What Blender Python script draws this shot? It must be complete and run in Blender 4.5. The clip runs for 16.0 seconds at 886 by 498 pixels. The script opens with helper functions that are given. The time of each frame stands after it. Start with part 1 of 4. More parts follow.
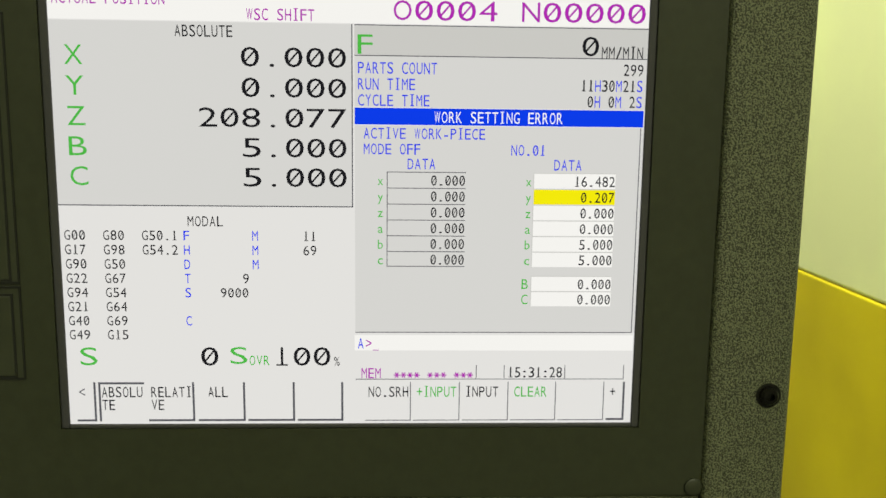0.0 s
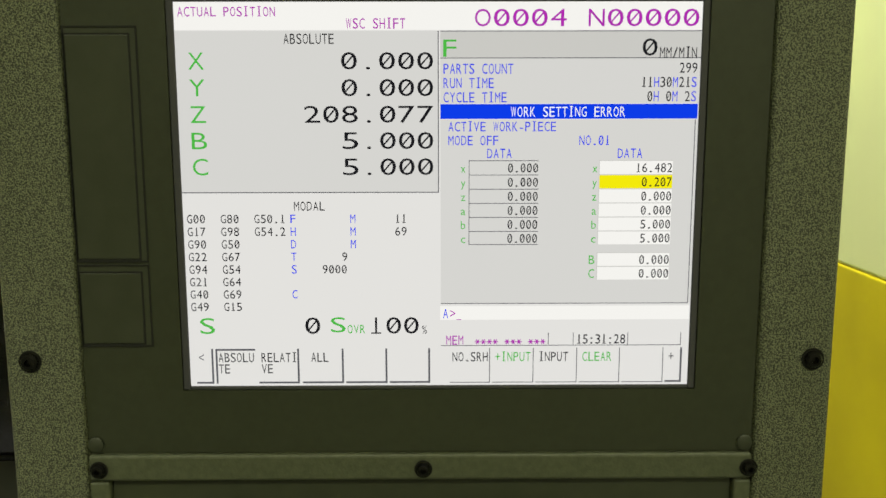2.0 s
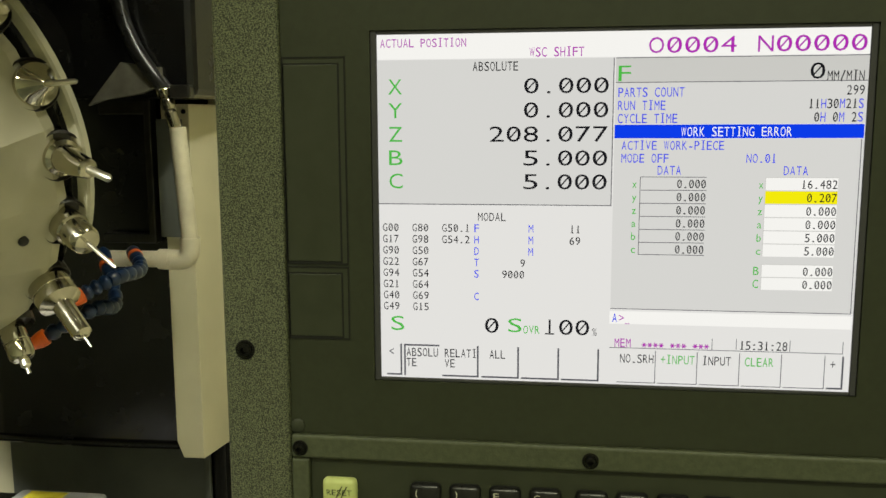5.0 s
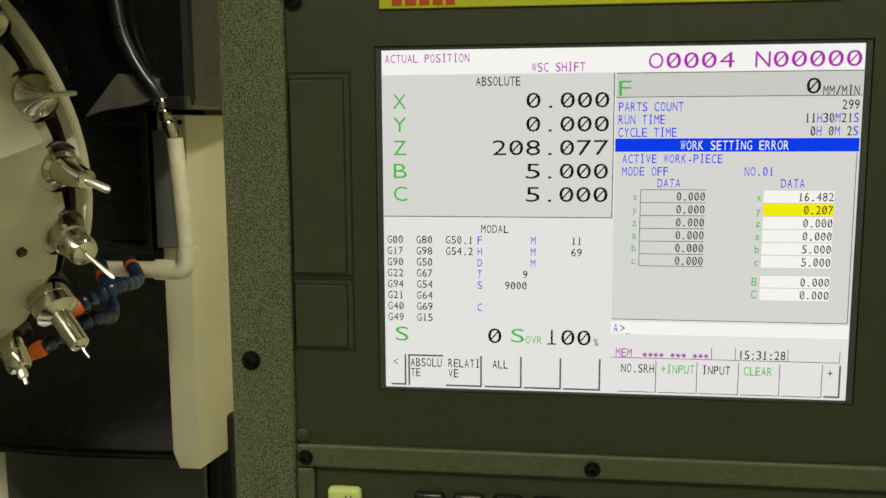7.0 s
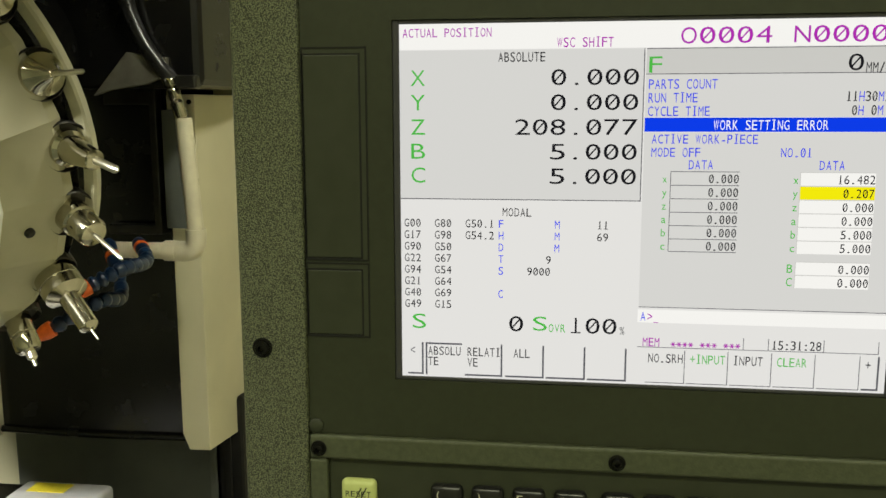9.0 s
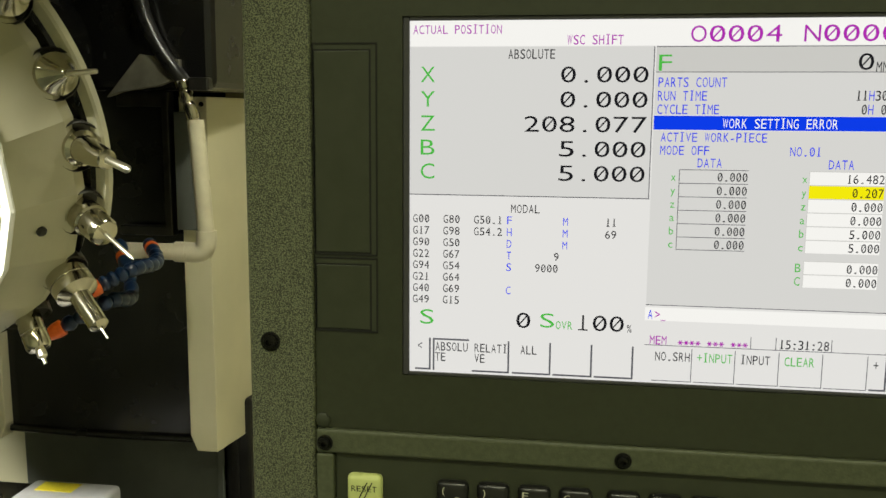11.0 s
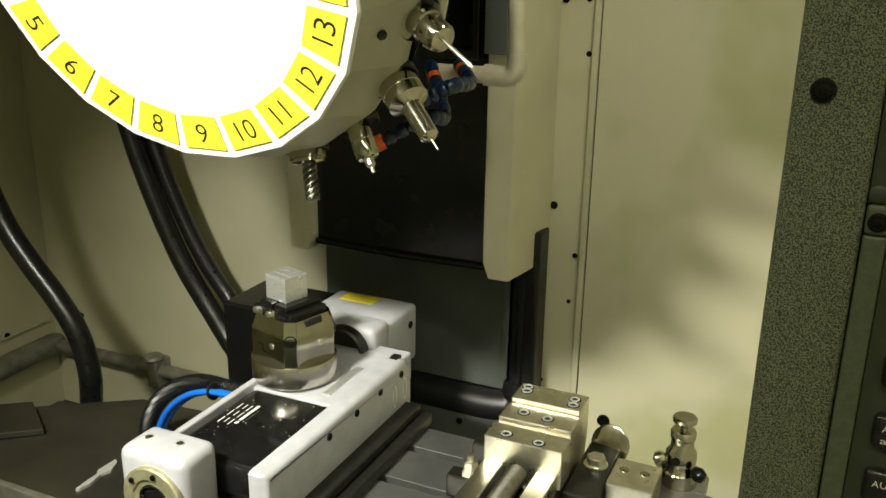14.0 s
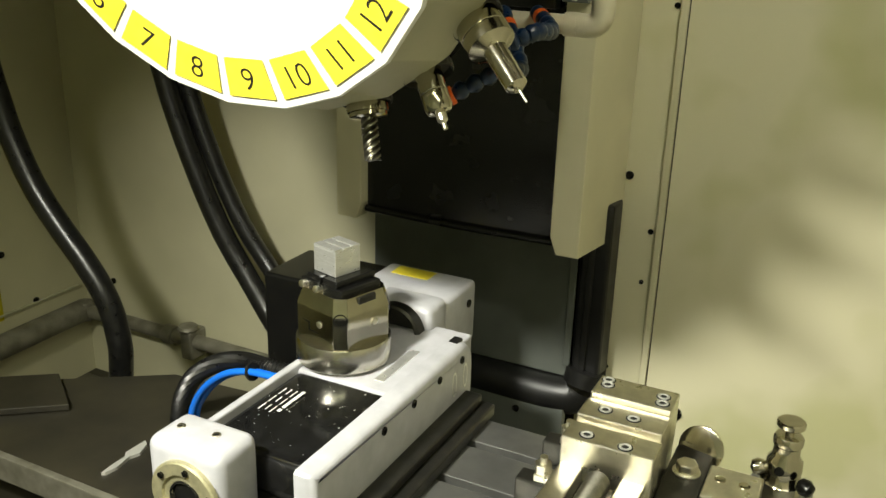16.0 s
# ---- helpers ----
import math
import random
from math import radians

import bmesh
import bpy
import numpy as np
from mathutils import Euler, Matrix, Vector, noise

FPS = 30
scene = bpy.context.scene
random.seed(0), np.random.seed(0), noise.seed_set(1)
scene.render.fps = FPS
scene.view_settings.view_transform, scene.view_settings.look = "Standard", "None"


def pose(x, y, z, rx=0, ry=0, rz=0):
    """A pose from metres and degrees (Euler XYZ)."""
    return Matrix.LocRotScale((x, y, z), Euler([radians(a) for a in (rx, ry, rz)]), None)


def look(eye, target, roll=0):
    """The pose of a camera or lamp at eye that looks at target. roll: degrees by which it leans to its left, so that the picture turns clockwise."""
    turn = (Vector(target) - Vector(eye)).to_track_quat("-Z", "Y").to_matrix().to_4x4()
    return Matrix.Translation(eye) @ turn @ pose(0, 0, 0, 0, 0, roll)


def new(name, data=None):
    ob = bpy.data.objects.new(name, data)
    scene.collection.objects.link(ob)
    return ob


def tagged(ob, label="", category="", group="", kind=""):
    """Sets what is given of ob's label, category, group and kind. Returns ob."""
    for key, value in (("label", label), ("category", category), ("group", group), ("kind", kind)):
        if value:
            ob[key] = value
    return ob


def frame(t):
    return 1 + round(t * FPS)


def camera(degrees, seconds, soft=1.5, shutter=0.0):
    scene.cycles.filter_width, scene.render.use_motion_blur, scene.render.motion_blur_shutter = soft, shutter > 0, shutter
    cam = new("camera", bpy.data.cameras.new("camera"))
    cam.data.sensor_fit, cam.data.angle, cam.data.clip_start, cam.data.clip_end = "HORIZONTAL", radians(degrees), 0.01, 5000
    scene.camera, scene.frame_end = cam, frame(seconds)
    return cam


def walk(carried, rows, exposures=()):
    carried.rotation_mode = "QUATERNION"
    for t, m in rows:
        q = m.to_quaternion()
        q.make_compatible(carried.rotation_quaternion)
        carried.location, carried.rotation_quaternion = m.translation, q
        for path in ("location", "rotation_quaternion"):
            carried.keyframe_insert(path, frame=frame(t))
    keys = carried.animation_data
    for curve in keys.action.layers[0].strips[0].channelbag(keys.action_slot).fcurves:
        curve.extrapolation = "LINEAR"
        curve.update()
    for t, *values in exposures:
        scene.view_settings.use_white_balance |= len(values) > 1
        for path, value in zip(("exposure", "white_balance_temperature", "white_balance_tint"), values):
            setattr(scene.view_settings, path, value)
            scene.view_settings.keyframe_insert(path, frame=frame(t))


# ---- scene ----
cam = camera(52.9, 16.0)
PATH = [
    (0, (0.019, -0.324, 1.49), (0.104, 1.649, 1.172), 0.7),
    (0.5, (0.022, -0.334, 1.492), (0.089, 1.641, 1.18), 0.4),
    (1, (0.02, -0.349, 1.494), (0.056, 1.624, 1.174), 0.0),
    (1.5, (0.005, -0.351, 1.486), (0.032, 1.622, 1.159), 0.0),
    (2, (-0.001, -0.366, 1.488), (0.013, 1.609, 1.172), -0.1),
    (2.5, (0.006, -0.368, 1.492), (0.015, 1.605, 1.162), -0.4),
    (3, (0.011, -0.37, 1.496), (-0.027, 1.605, 1.181), -0.5),
    (3.5, (-0.021, -0.396, 1.494), (-0.191, 1.573, 1.187), 0.1),
    (4, (-0.023, -0.403, 1.493), (-0.279, 1.558, 1.197), -0.1),
    (6.3, (-0.021, -0.404, 1.493), (-0.284, 1.557, 1.199), -0.3),
    (6.5, (-0.023, -0.407, 1.494), (-0.282, 1.554, 1.204), -0.4),
    (7, (-0.026, -0.41, 1.495), (-0.274, 1.556, 1.221), -0.3),
    (7.5, (-0.025, -0.405, 1.493), (-0.267, 1.56, 1.209), -0.4),
    (8, (-0.025, -0.401, 1.491), (-0.272, 1.562, 1.2), -0.4),
    (8.5, (-0.032, -0.396, 1.491), (-0.29, 1.565, 1.193), -0.3),
    (8.7, (-0.033, -0.393, 1.494), (-0.296, 1.564, 1.178), -0.3),
    (10.8, (-0.032, -0.394, 1.489), (-0.31, 1.564, 1.193), 0.6),
    (11, (-0.032, -0.395, 1.489), (-0.321, 1.562, 1.189), 0.4),
    (11.5, (-0.034, -0.397, 1.489), (-0.364, 1.552, 1.184), 0.4),
    (12, (-0.032, -0.397, 1.488), (-0.398, 1.545, 1.182), 0.3),
    (12.2, (-0.039, -0.4, 1.487), (-0.428, 1.534, 1.164), 0.3),
    (12.4, (-0.049, -0.406, 1.485), (-0.481, 1.518, 1.152), -0.0),
    (12.5, (-0.061, -0.408, 1.481), (-0.546, 1.5, 1.13), 0.2),
    (13, (-0.103, -0.43, 1.463), (-0.778, 1.396, 1.003), 0.2),
    (13.1, (-0.115, -0.425, 1.456), (-0.817, 1.378, 0.951), 0.0),
    (13.4, (-0.132, -0.419, 1.442), (-0.864, 1.352, 0.87), 0.7),
    (13.5, (-0.135, -0.416, 1.438), (-0.874, 1.349, 0.856), 0.8),
    (13.7, (-0.152, -0.405, 1.435), (-0.898, 1.35, 0.832), 0.8),
    (14, (-0.163, -0.368, 1.427), (-0.941, 1.368, 0.81), 0.9),
    (14.5, (-0.177, -0.284, 1.393), (-1.027, 1.406, 0.741), 2.3),
    (15, (-0.235, -0.259, 1.377), (-1.132, 1.395, 0.7), 2.5),
    (15.5, (-0.276, -0.248, 1.373), (-1.147, 1.421, 0.697), 1.9),
    (16, (-0.288, -0.235, 1.368), (-1.122, 1.451, 0.689), 1.7),
]
walk(cam, [(t, look(eye, target, roll)) for t, eye, target, roll in PATH], [(0, 0), (12.2, 0), (13.0, -0.5), (13.6, -0.45), (14.5, -0.3), (16, -0.22)])

# ---- world and lights ----
world = bpy.data.worlds.new("workshop_air")
scene.world = world
world.use_nodes = True
world.node_tree.nodes["Background"].inputs[0].default_value = (0.75, 0.8, 0.6, 1)
world.node_tree.nodes["Background"].inputs[1].default_value = 0.03


def lamp(name, eye, target, sx, sy, watts, colour, spread=180):
    data = bpy.data.lights.new(name, "AREA")
    data.shape, data.size, data.size_y = "RECTANGLE", sx, sy
    data.energy, data.color, data.spread = watts, colour, radians(spread)
    ob = new(name, data)
    ob.matrix_world = look(eye, target)
    return ob


# Unseen fill light, added to brighten the column and the right wall.
FILL_LAMP, LIT = (-0.30, 0.75, 2.0), (-0.50, 1.45, 0.9)
lamp("unseen_light", FILL_LAMP, LIT, 0.05, 0.12, 2.6, (1, 0.985, 0.80), 110)
# Unseen key light, placed to throw the turret's shadow on the right wall.
LOW_LAMP, LOW_LIT = (-1.13, -0.50, 2.12), (-0.76, 1.0, 0.42)
lamp("unseen_light", LOW_LAMP, LOW_LIT, 0.24, 0.10, 18.5, (1, 0.985, 0.86), 76)
# Unseen hall lights; the second is added to brighten the cabinet's side.
lamp("hall_light", (0.4, -1.6, 3.12), (0.4, -1.6, 0), 2.2, 0.5, 52, (1, 1.0, 0.70))
lamp("hall_light", (0.1, 1.0, 3.12), (0.1, 1.0, 0), 1.2, 0.4, 95, (1, 1.0, 0.70))


# ---- materials ----
def material(name, colour, rough=0.5, metal=0.0, second=None, scale=20.0, mix=0.5, bump=0.0, bump_scale=200.0, coat=0.0, detail=4.0, lo=0.35, hi=0.65, stretch=None):
    """A principled surface: two colours mixed by noise, a finer noise for relief and gloss."""
    m = bpy.data.materials.new(name)
    m.use_nodes = True
    n, l = m.node_tree.nodes, m.node_tree.links
    p = n["Principled BSDF"]
    p.inputs["Base Color"].default_value = (*colour, 1)
    p.inputs["Roughness"].default_value = rough
    p.inputs["Metallic"].default_value = metal
    p.inputs["Coat Weight"].default_value = coat
    co = n.new("ShaderNodeTexCoord")
    at = co.outputs["Object"]
    if stretch:
        mp = n.new("ShaderNodeMapping")
        mp.inputs["Scale"].default_value = stretch
        l.new(at, mp.inputs["Vector"])
        at = mp.outputs["Vector"]
    if second:
        t = n.new("ShaderNodeTexNoise")
        t.inputs["Scale"].default_value, t.inputs["Detail"].default_value = scale, detail
        l.new(at, t.inputs["Vector"])
        r = n.new("ShaderNodeMapRange")
        r.inputs["From Min"].default_value, r.inputs["From Max"].default_value = lo, hi
        r.inputs["To Max"].default_value = mix
        l.new(t.outputs["Fac"], r.inputs["Value"])
        x = n.new("ShaderNodeMix")
        x.data_type = "RGBA"
        x.inputs["A"].default_value, x.inputs["B"].default_value = (*colour, 1), (*second, 1)
        l.new(r.outputs["Result"], x.inputs["Factor"])
        l.new(x.outputs["Result"], p.inputs["Base Color"])
        g = n.new("ShaderNodeMapRange")
        g.inputs["To Min"].default_value, g.inputs["To Max"].default_value = max(0.02, rough - 0.1), min(1, rough + 0.12)
        l.new(t.outputs["Fac"], g.inputs["Value"])
        l.new(g.outputs["Result"], p.inputs["Roughness"])
    if bump:
        b, bt = n.new("ShaderNodeBump"), n.new("ShaderNodeTexNoise")
        bt.inputs["Scale"].default_value, bt.inputs["Detail"].default_value = bump_scale, 3
        b.inputs["Strength"].default_value, b.inputs["Distance"].default_value = bump, 0.001
        l.new(at, bt.inputs["Vector"])
        l.new(bt.outputs["Fac"], b.inputs["Height"])
        l.new(b.outputs["Normal"], p.inputs["Normal"])
    return m


def glow(name, colour, strength=1.0):
    """What gives off light: the display and the lamps' tubes."""
    m = bpy.data.materials.new(name)
    m.use_nodes = True
    n, l = m.node_tree.nodes, m.node_tree.links
    n.remove(n["Principled BSDF"])
    e = n.new("ShaderNodeEmission")
    e.inputs["Color"].default_value, e.inputs["Strength"].default_value = (*colour, 1), strength
    l.new(e.outputs["Emission"], n["Material Output"].inputs["Surface"])
    return m


HAMMER = material("hammertone_paint", (0.020, 0.024, 0.012), 0.42, 0, (0.165, 0.180, 0.095), 1550, 1.0, 0.9, 1550, 0.1, 1.0, 0.40, 0.60)
PANEL = material("dark_olive_panel", (0.024, 0.028, 0.0125), 0.5, 0, (0.029, 0.034, 0.016), 300, 1, 0.05, 2500)
PANEL2 = material("recess_panel", (0.028, 0.033, 0.016), 0.5, 0, (0.034, 0.039, 0.020), 120, 1, 0.04, 2500)
LEDGE = material("ledge_paint", (0.060, 0.068, 0.036), 0.45, 0, (0.078, 0.087, 0.048), 400, 1, 0.2, 900)
GROOVE = material("shadow_gap", (0.006, 0.007, 0.004), 0.8)
SCREW = material("black_screw", (0.012, 0.012, 0.010), 0.25, 0.7)
GUNMETAL = material("cutter_steel", (0.30, 0.29, 0.24), 0.32, 1, (0.20, 0.19, 0.15), 60, 1)
CREAM = material("cream_paint", (0.64, 0.60, 0.41), 0.38, 0, (0.56, 0.53, 0.36), 5, 1, 0.05, 400, 0.15)
CREAM_WALL = material("cream_wall_paint", (0.60, 0.57, 0.39), 0.42, 0, (0.50, 0.48, 0.32), 2.6, 1, 0.06, 300, 0.1)
TURRET_CREAM = material("turret_cream_paint", (0.47, 0.45, 0.31), 0.42, 0, (0.40, 0.38, 0.26), 9, 1, 0.05, 300, 0.1)
# Olive noise patches stand in for the tinted shade on the wall.
SHADED_WALL = material("shaded_cream_wall", (0.60, 0.57, 0.39), 0.36, 0, (0.42, 0.42, 0.20), 3.1, 0.7, 0.05, 300, 0.15, 3.0, 0.45, 0.58)
CREAM_DIRTY = material("stained_cream_sheet", (0.52, 0.50, 0.34), 0.45, 0, (0.36, 0.35, 0.26), 30, 0.8, 0.05, 300)
# Cream darkened to grey: the support arm's shade is put into its colour.
CREAM_SHADED = material("shaded_cream_paint", (0.13, 0.125, 0.095), 0.5, 0, (0.07, 0.066, 0.05), 25, 1, 0.1, 300)
GREY_SHEET = material("grey_sheet_metal", (0.12, 0.132, 0.118), 0.42, 0.3, (0.15, 0.162, 0.145), 9, 1, 0.03, 300)
BLACK = material("black_cover", (0.005, 0.005, 0.005), 0.24, 0, (0.007, 0.007, 0.006), 14, 1, 0.05, 200)
RUBBER = material("black_rubber", (0.005, 0.005, 0.005), 0.40, 0, (0.010, 0.010, 0.009), 40, 1, 0.15, 300)
HOSE = material("black_hose", (0.006, 0.006, 0.006), 0.30, 0, (0.015, 0.015, 0.013), 60, 0.7, 0.1, 500)
WHITE = material("white_machine_paint", (0.46, 0.46, 0.485), 0.37, 0, (0.39, 0.39, 0.41), 25, 1, 0.1, 900, 0.15)
DISC = material("white_disc_paint", (0.86, 0.86, 0.80), 0.4, 0, (0.80, 0.80, 0.74), 18, 1, 0.02, 300)
LABEL_YELLOW = material("yellow_label", (0.86, 0.74, 0.05), 0.45, 0, (0.80, 0.67, 0.04), 60, 1)
INK = material("black_ink", (0.012, 0.012, 0.010), 0.5)
YELLOW = material("yellow_paint", (0.50, 0.42, 0.004), 0.45, 0, (0.40, 0.33, 0.004), 3.5, 1, 0.05, 300)
NEIGHBOUR = material("pale_cabinet_paint", (0.60, 0.66, 0.37), 0.5, 0, (0.53, 0.57, 0.36), 2.5, 1)
STEEL = material("ground_steel", (0.82, 0.79, 0.66), 0.30, 1, (0.66, 0.63, 0.52), 40, 1, 0.08, 700)
NICKEL = material("nickel_plated_steel", (0.58, 0.55, 0.44), 0.12, 1, (0.46, 0.43, 0.34), 18, 1, 0.03, 200)
DARK_STEEL = material("oiled_dark_steel", (0.06, 0.057, 0.048), 0.35, 0.8, (0.04, 0.04, 0.035), 30, 1, 0.2, 300)
WAY = material("oily_way_cover", (0.045, 0.040, 0.026), 0.42, 0, (0.022, 0.020, 0.015), 7, 1, 0.06, 150)
TABLE = material("machine_table_steel", (0.34, 0.34, 0.32), 0.34, 0.85, (0.24, 0.24, 0.23), 12, 1, 0.1, 400)
ALU = material("raw_aluminium", (0.80, 0.80, 0.77), 0.3, 0.75, (0.70, 0.70, 0.66), 60, 1, 0.06, 300, stretch=(1, 1, 6))
BLACK_GLOSS = material("black_gloss_cover", (0.005, 0.005, 0.005), 0.13, 0, (0.012, 0.012, 0.012), 50, 0.6, 0.01, 200)
# Grey lifted above black to stand in for light reflected along the display.
BEZEL = material("reflection_grey_bezel", (0.05, 0.05, 0.055), 0.3)
BLUE = material("blue_plastic", (0.006, 0.024, 0.065), 0.3, 0, (0.004, 0.014, 0.04), 80, 1)
BLUE_TUBE = material("blue_air_tube", (0.01, 0.16, 0.75), 0.25)
ORANGE = material("orange_plastic", (0.80, 0.15, 0.012), 0.4, 0, (0.6, 0.1, 0.01), 90, 1)
KEY = material("black_key", (0.008, 0.008, 0.008), 0.30, 0, (0.012, 0.012, 0.011), 200, 1, 0.05, 1500)
KEY_PALE = material("pale_yellow_key", (0.55, 0.60, 0.22), 0.45, 0, (0.50, 0.55, 0.20), 200, 1)
LEGEND = material("key_legend", (0.62, 0.60, 0.46), 0.6)
BRASSY = material("yellowed_steel", (0.62, 0.58, 0.36), 0.38, 0.7, (0.45, 0.42, 0.26), 60, 1, 0.05, 300)
RING = material("brushed_ring_steel", (0.70, 0.68, 0.60), 0.2, 1, (0.56, 0.54, 0.46), 45, 1)
PVC = material("beige_pvc_pipe", (0.62, 0.58, 0.42), 0.3, 0, (0.54, 0.50, 0.36), 30, 1)
GREY_PIPE = material("dull_grey_pipe", (0.26, 0.25, 0.20), 0.42, 0.3, (0.16, 0.15, 0.11), 22, 1, 0.1, 300)
FLOOR_M = material("grey_shop_floor", (0.22, 0.23, 0.20), 0.5, 0, (0.16, 0.17, 0.15), 1.5, 1)
HALL_M = material("hall_wall_paint", (0.60, 0.60, 0.48), 0.7, 0, (0.54, 0.54, 0.43), 1.2, 1)
NAME_YELLOW = material("lime_yellow_plate", (0.50, 0.52, 0.01), 0.4, 0, (0.44, 0.46, 0.01), 60, 1)
RED_INK = material("red_print", (0.45, 0.05, 0.01), 0.5)
SILVER_LETTER = material("silver_print", (0.6, 0.6, 0.58), 0.4)
CHIP = material("pale_chip", (0.75, 0.74, 0.68), 0.4, 0.5)


# ---- mesh helpers ----
def part(name, bm, mat, parent=None, label="", smooth=False):
    """Links a bmesh as one mesh object under a thing, a part or nothing."""
    me = bpy.data.meshes.new(name)
    bm.to_mesh(me)
    bm.free()
    me.materials.append(mat)
    if smooth:
        me.shade_smooth()
        me.set_sharp_from_angle(angle=radians(38))
    ob = new(name, me)
    if parent:
        ob.parent = parent
    if label:
        tagged(ob, label)
    return ob


def thing(name, label, category, group="", kind="", at=(0, 0, 0)):
    ob = new(name)
    ob.location = at
    ob.empty_display_size = 0.05
    return tagged(ob, label, category, group, kind)


def add_box(bm, x0, x1, y0, y1, z0, z1, bevel=0.0, seg=2, m=None):
    made = bmesh.ops.create_cube(bm, size=1)["verts"]
    for v in made:
        v.co = ((x0 + x1) / 2 + v.co.x * (x1 - x0), (y0 + y1) / 2 + v.co.y * (y1 - y0), (z0 + z1) / 2 + v.co.z * (z1 - z0))
    if bevel:
        edges = list({e for v in made for e in v.link_edges})
        made = bmesh.ops.bevel(bm, geom=edges, offset=bevel, segments=seg, profile=0.5, affect="EDGES")["verts"]
    if m is not None:
        bmesh.ops.transform(bm, matrix=m, verts=list(made))
    return bm


def box(x0, x1, y0, y1, z0, z1, bevel=0.0, seg=2, m=None):
    return add_box(bmesh.new(), x0, x1, y0, y1, z0, z1, bevel, seg, m)


def add_lathe(bm, profile, seg=32, m=None, spin=0.0):
    """Turns (radius, height) pairs round z; m carries the result to its place."""
    rings = []
    for r, h in profile:
        rings.append([bm.verts.new((r * math.cos(spin + 2 * math.pi * i / seg), r * math.sin(spin + 2 * math.pi * i / seg), h)) for i in range(seg)])
    for a, b in zip(rings, rings[1:]):
        for i in range(seg):
            bm.faces.new((a[i], a[(i + 1) % seg], b[(i + 1) % seg], b[i]))
    bm.faces.new(rings[0][::-1])
    bm.faces.new(rings[-1])
    if m is not None:
        bmesh.ops.transform(bm, matrix=m, verts=[v for ring in rings for v in ring])
    return bm


def lathe(profile, seg=32, m=None, spin=0.0):
    return add_lathe(bmesh.new(), profile, seg, m, spin)


def along(p, q):
    """A frame at p whose z runs to q."""
    d = Vector(q) - Vector(p)
    return Matrix.Translation(p) @ d.to_track_quat("Z", "Y").to_matrix().to_4x4()


def rod(p, q, r, seg=20, r2=None):
    n = (Vector(q) - Vector(p)).length
    return lathe([(r, 0), (r if r2 is None else r2, n)], seg, along(p, q))


def spline(points, steps=8):
    pts = [Vector(p) for p in points]
    pts = [2 * pts[0] - pts[1]] + pts + [2 * pts[-1] - pts[-2]]
    out = []
    for a, b, c, d in zip(pts, pts[1:], pts[2:], pts[3:]):
        for i in range(steps):
            t = i / steps
            out.append(0.5 * (2 * b + (c - a) * t + (2 * a - 5 * b + 4 * c - d) * t * t + (3 * b - a - 3 * c + d) * t ** 3))
    return out + [pts[-2]]


def tube(points, r, seg=16, steps=8, ribs=0.0):
    """A hose through the points; ribs gives it a corrugated wall."""
    bm, rings = bmesh.new(), []
    line = spline(points, steps)
    up = Vector((0.3, 0.2, 0.93))
    for i, p in enumerate(line):
        d = (line[min(i + 1, len(line) - 1)] - line[max(i - 1, 0)]).normalized()
        s = d.cross(up).normalized()
        w = s.cross(d)
        rr = r * (1 + (ribs if i % 2 else -ribs))
        rings.append([bm.verts.new(p + rr * (math.cos(2 * math.pi * k / seg) * s + math.sin(2 * math.pi * k / seg) * w)) for k in range(seg)])
    for a, b in zip(rings, rings[1:]):
        for k in range(seg):
            bm.faces.new((a[k], a[(k + 1) % seg], b[(k + 1) % seg], b[k]))
    bm.faces.new(rings[0][::-1])
    bm.faces.new(rings[-1])
    return bm


def prism(outline, z0, z1, m=None, bevel=0.0):
    """An outline in x, y drawn out from z0 to z1."""
    bm = bmesh.new()
    f = bm.faces.new([bm.verts.new((x, y, z0)) for x, y in outline])
    up = bmesh.ops.extrude_face_region(bm, geom=[f])["geom"]
    bmesh.ops.translate(bm, vec=(0, 0, z1 - z0), verts=[g for g in up if isinstance(g, bmesh.types.BMVert)])
    bmesh.ops.recalc_face_normals(bm, faces=bm.faces)
    if bevel:
        bmesh.ops.bevel(bm, geom=list(bm.edges), offset=bevel, segments=2, profile=0.5, affect="EDGES")
    if m is not None:
        bm.transform(m)
    return bm


def hexagon(r):
    return [(r * math.cos(math.pi * i / 3), r * math.sin(math.pi * i / 3)) for i in range(6)]


# glyphs of the built-in font, as flat outlines brought to a unit cell
GLYPHS = {}


def glyph(ch, thin=0.0):
    if (ch, thin) not in GLYPHS:
        cu = bpy.data.curves.new("glyph", "FONT")
        cu.body, cu.size, cu.resolution_u, cu.offset = ch, 1.0, 3, -thin
        ob = bpy.data.objects.new("glyph", cu)
        scene.collection.objects.link(ob)
        me = ob.evaluated_get(bpy.context.evaluated_depsgraph_get()).to_mesh()
        GLYPHS[ch, thin] = ([tuple(v.co) for v in me.vertices], [tuple(p.vertices) for p in me.polygons])
        bpy.data.objects.remove(ob)
        bpy.data.curves.remove(cu)
    return GLYPHS[ch, thin]


NARROW = {"1": 0.95, "I": 0.9, ".": 1.5, ":": 1.4, ",": 1.3, "(": 1.0, ")": 1.0, "<": 0.9, ">": 0.9, "-": 1.0, "+": 1.0}


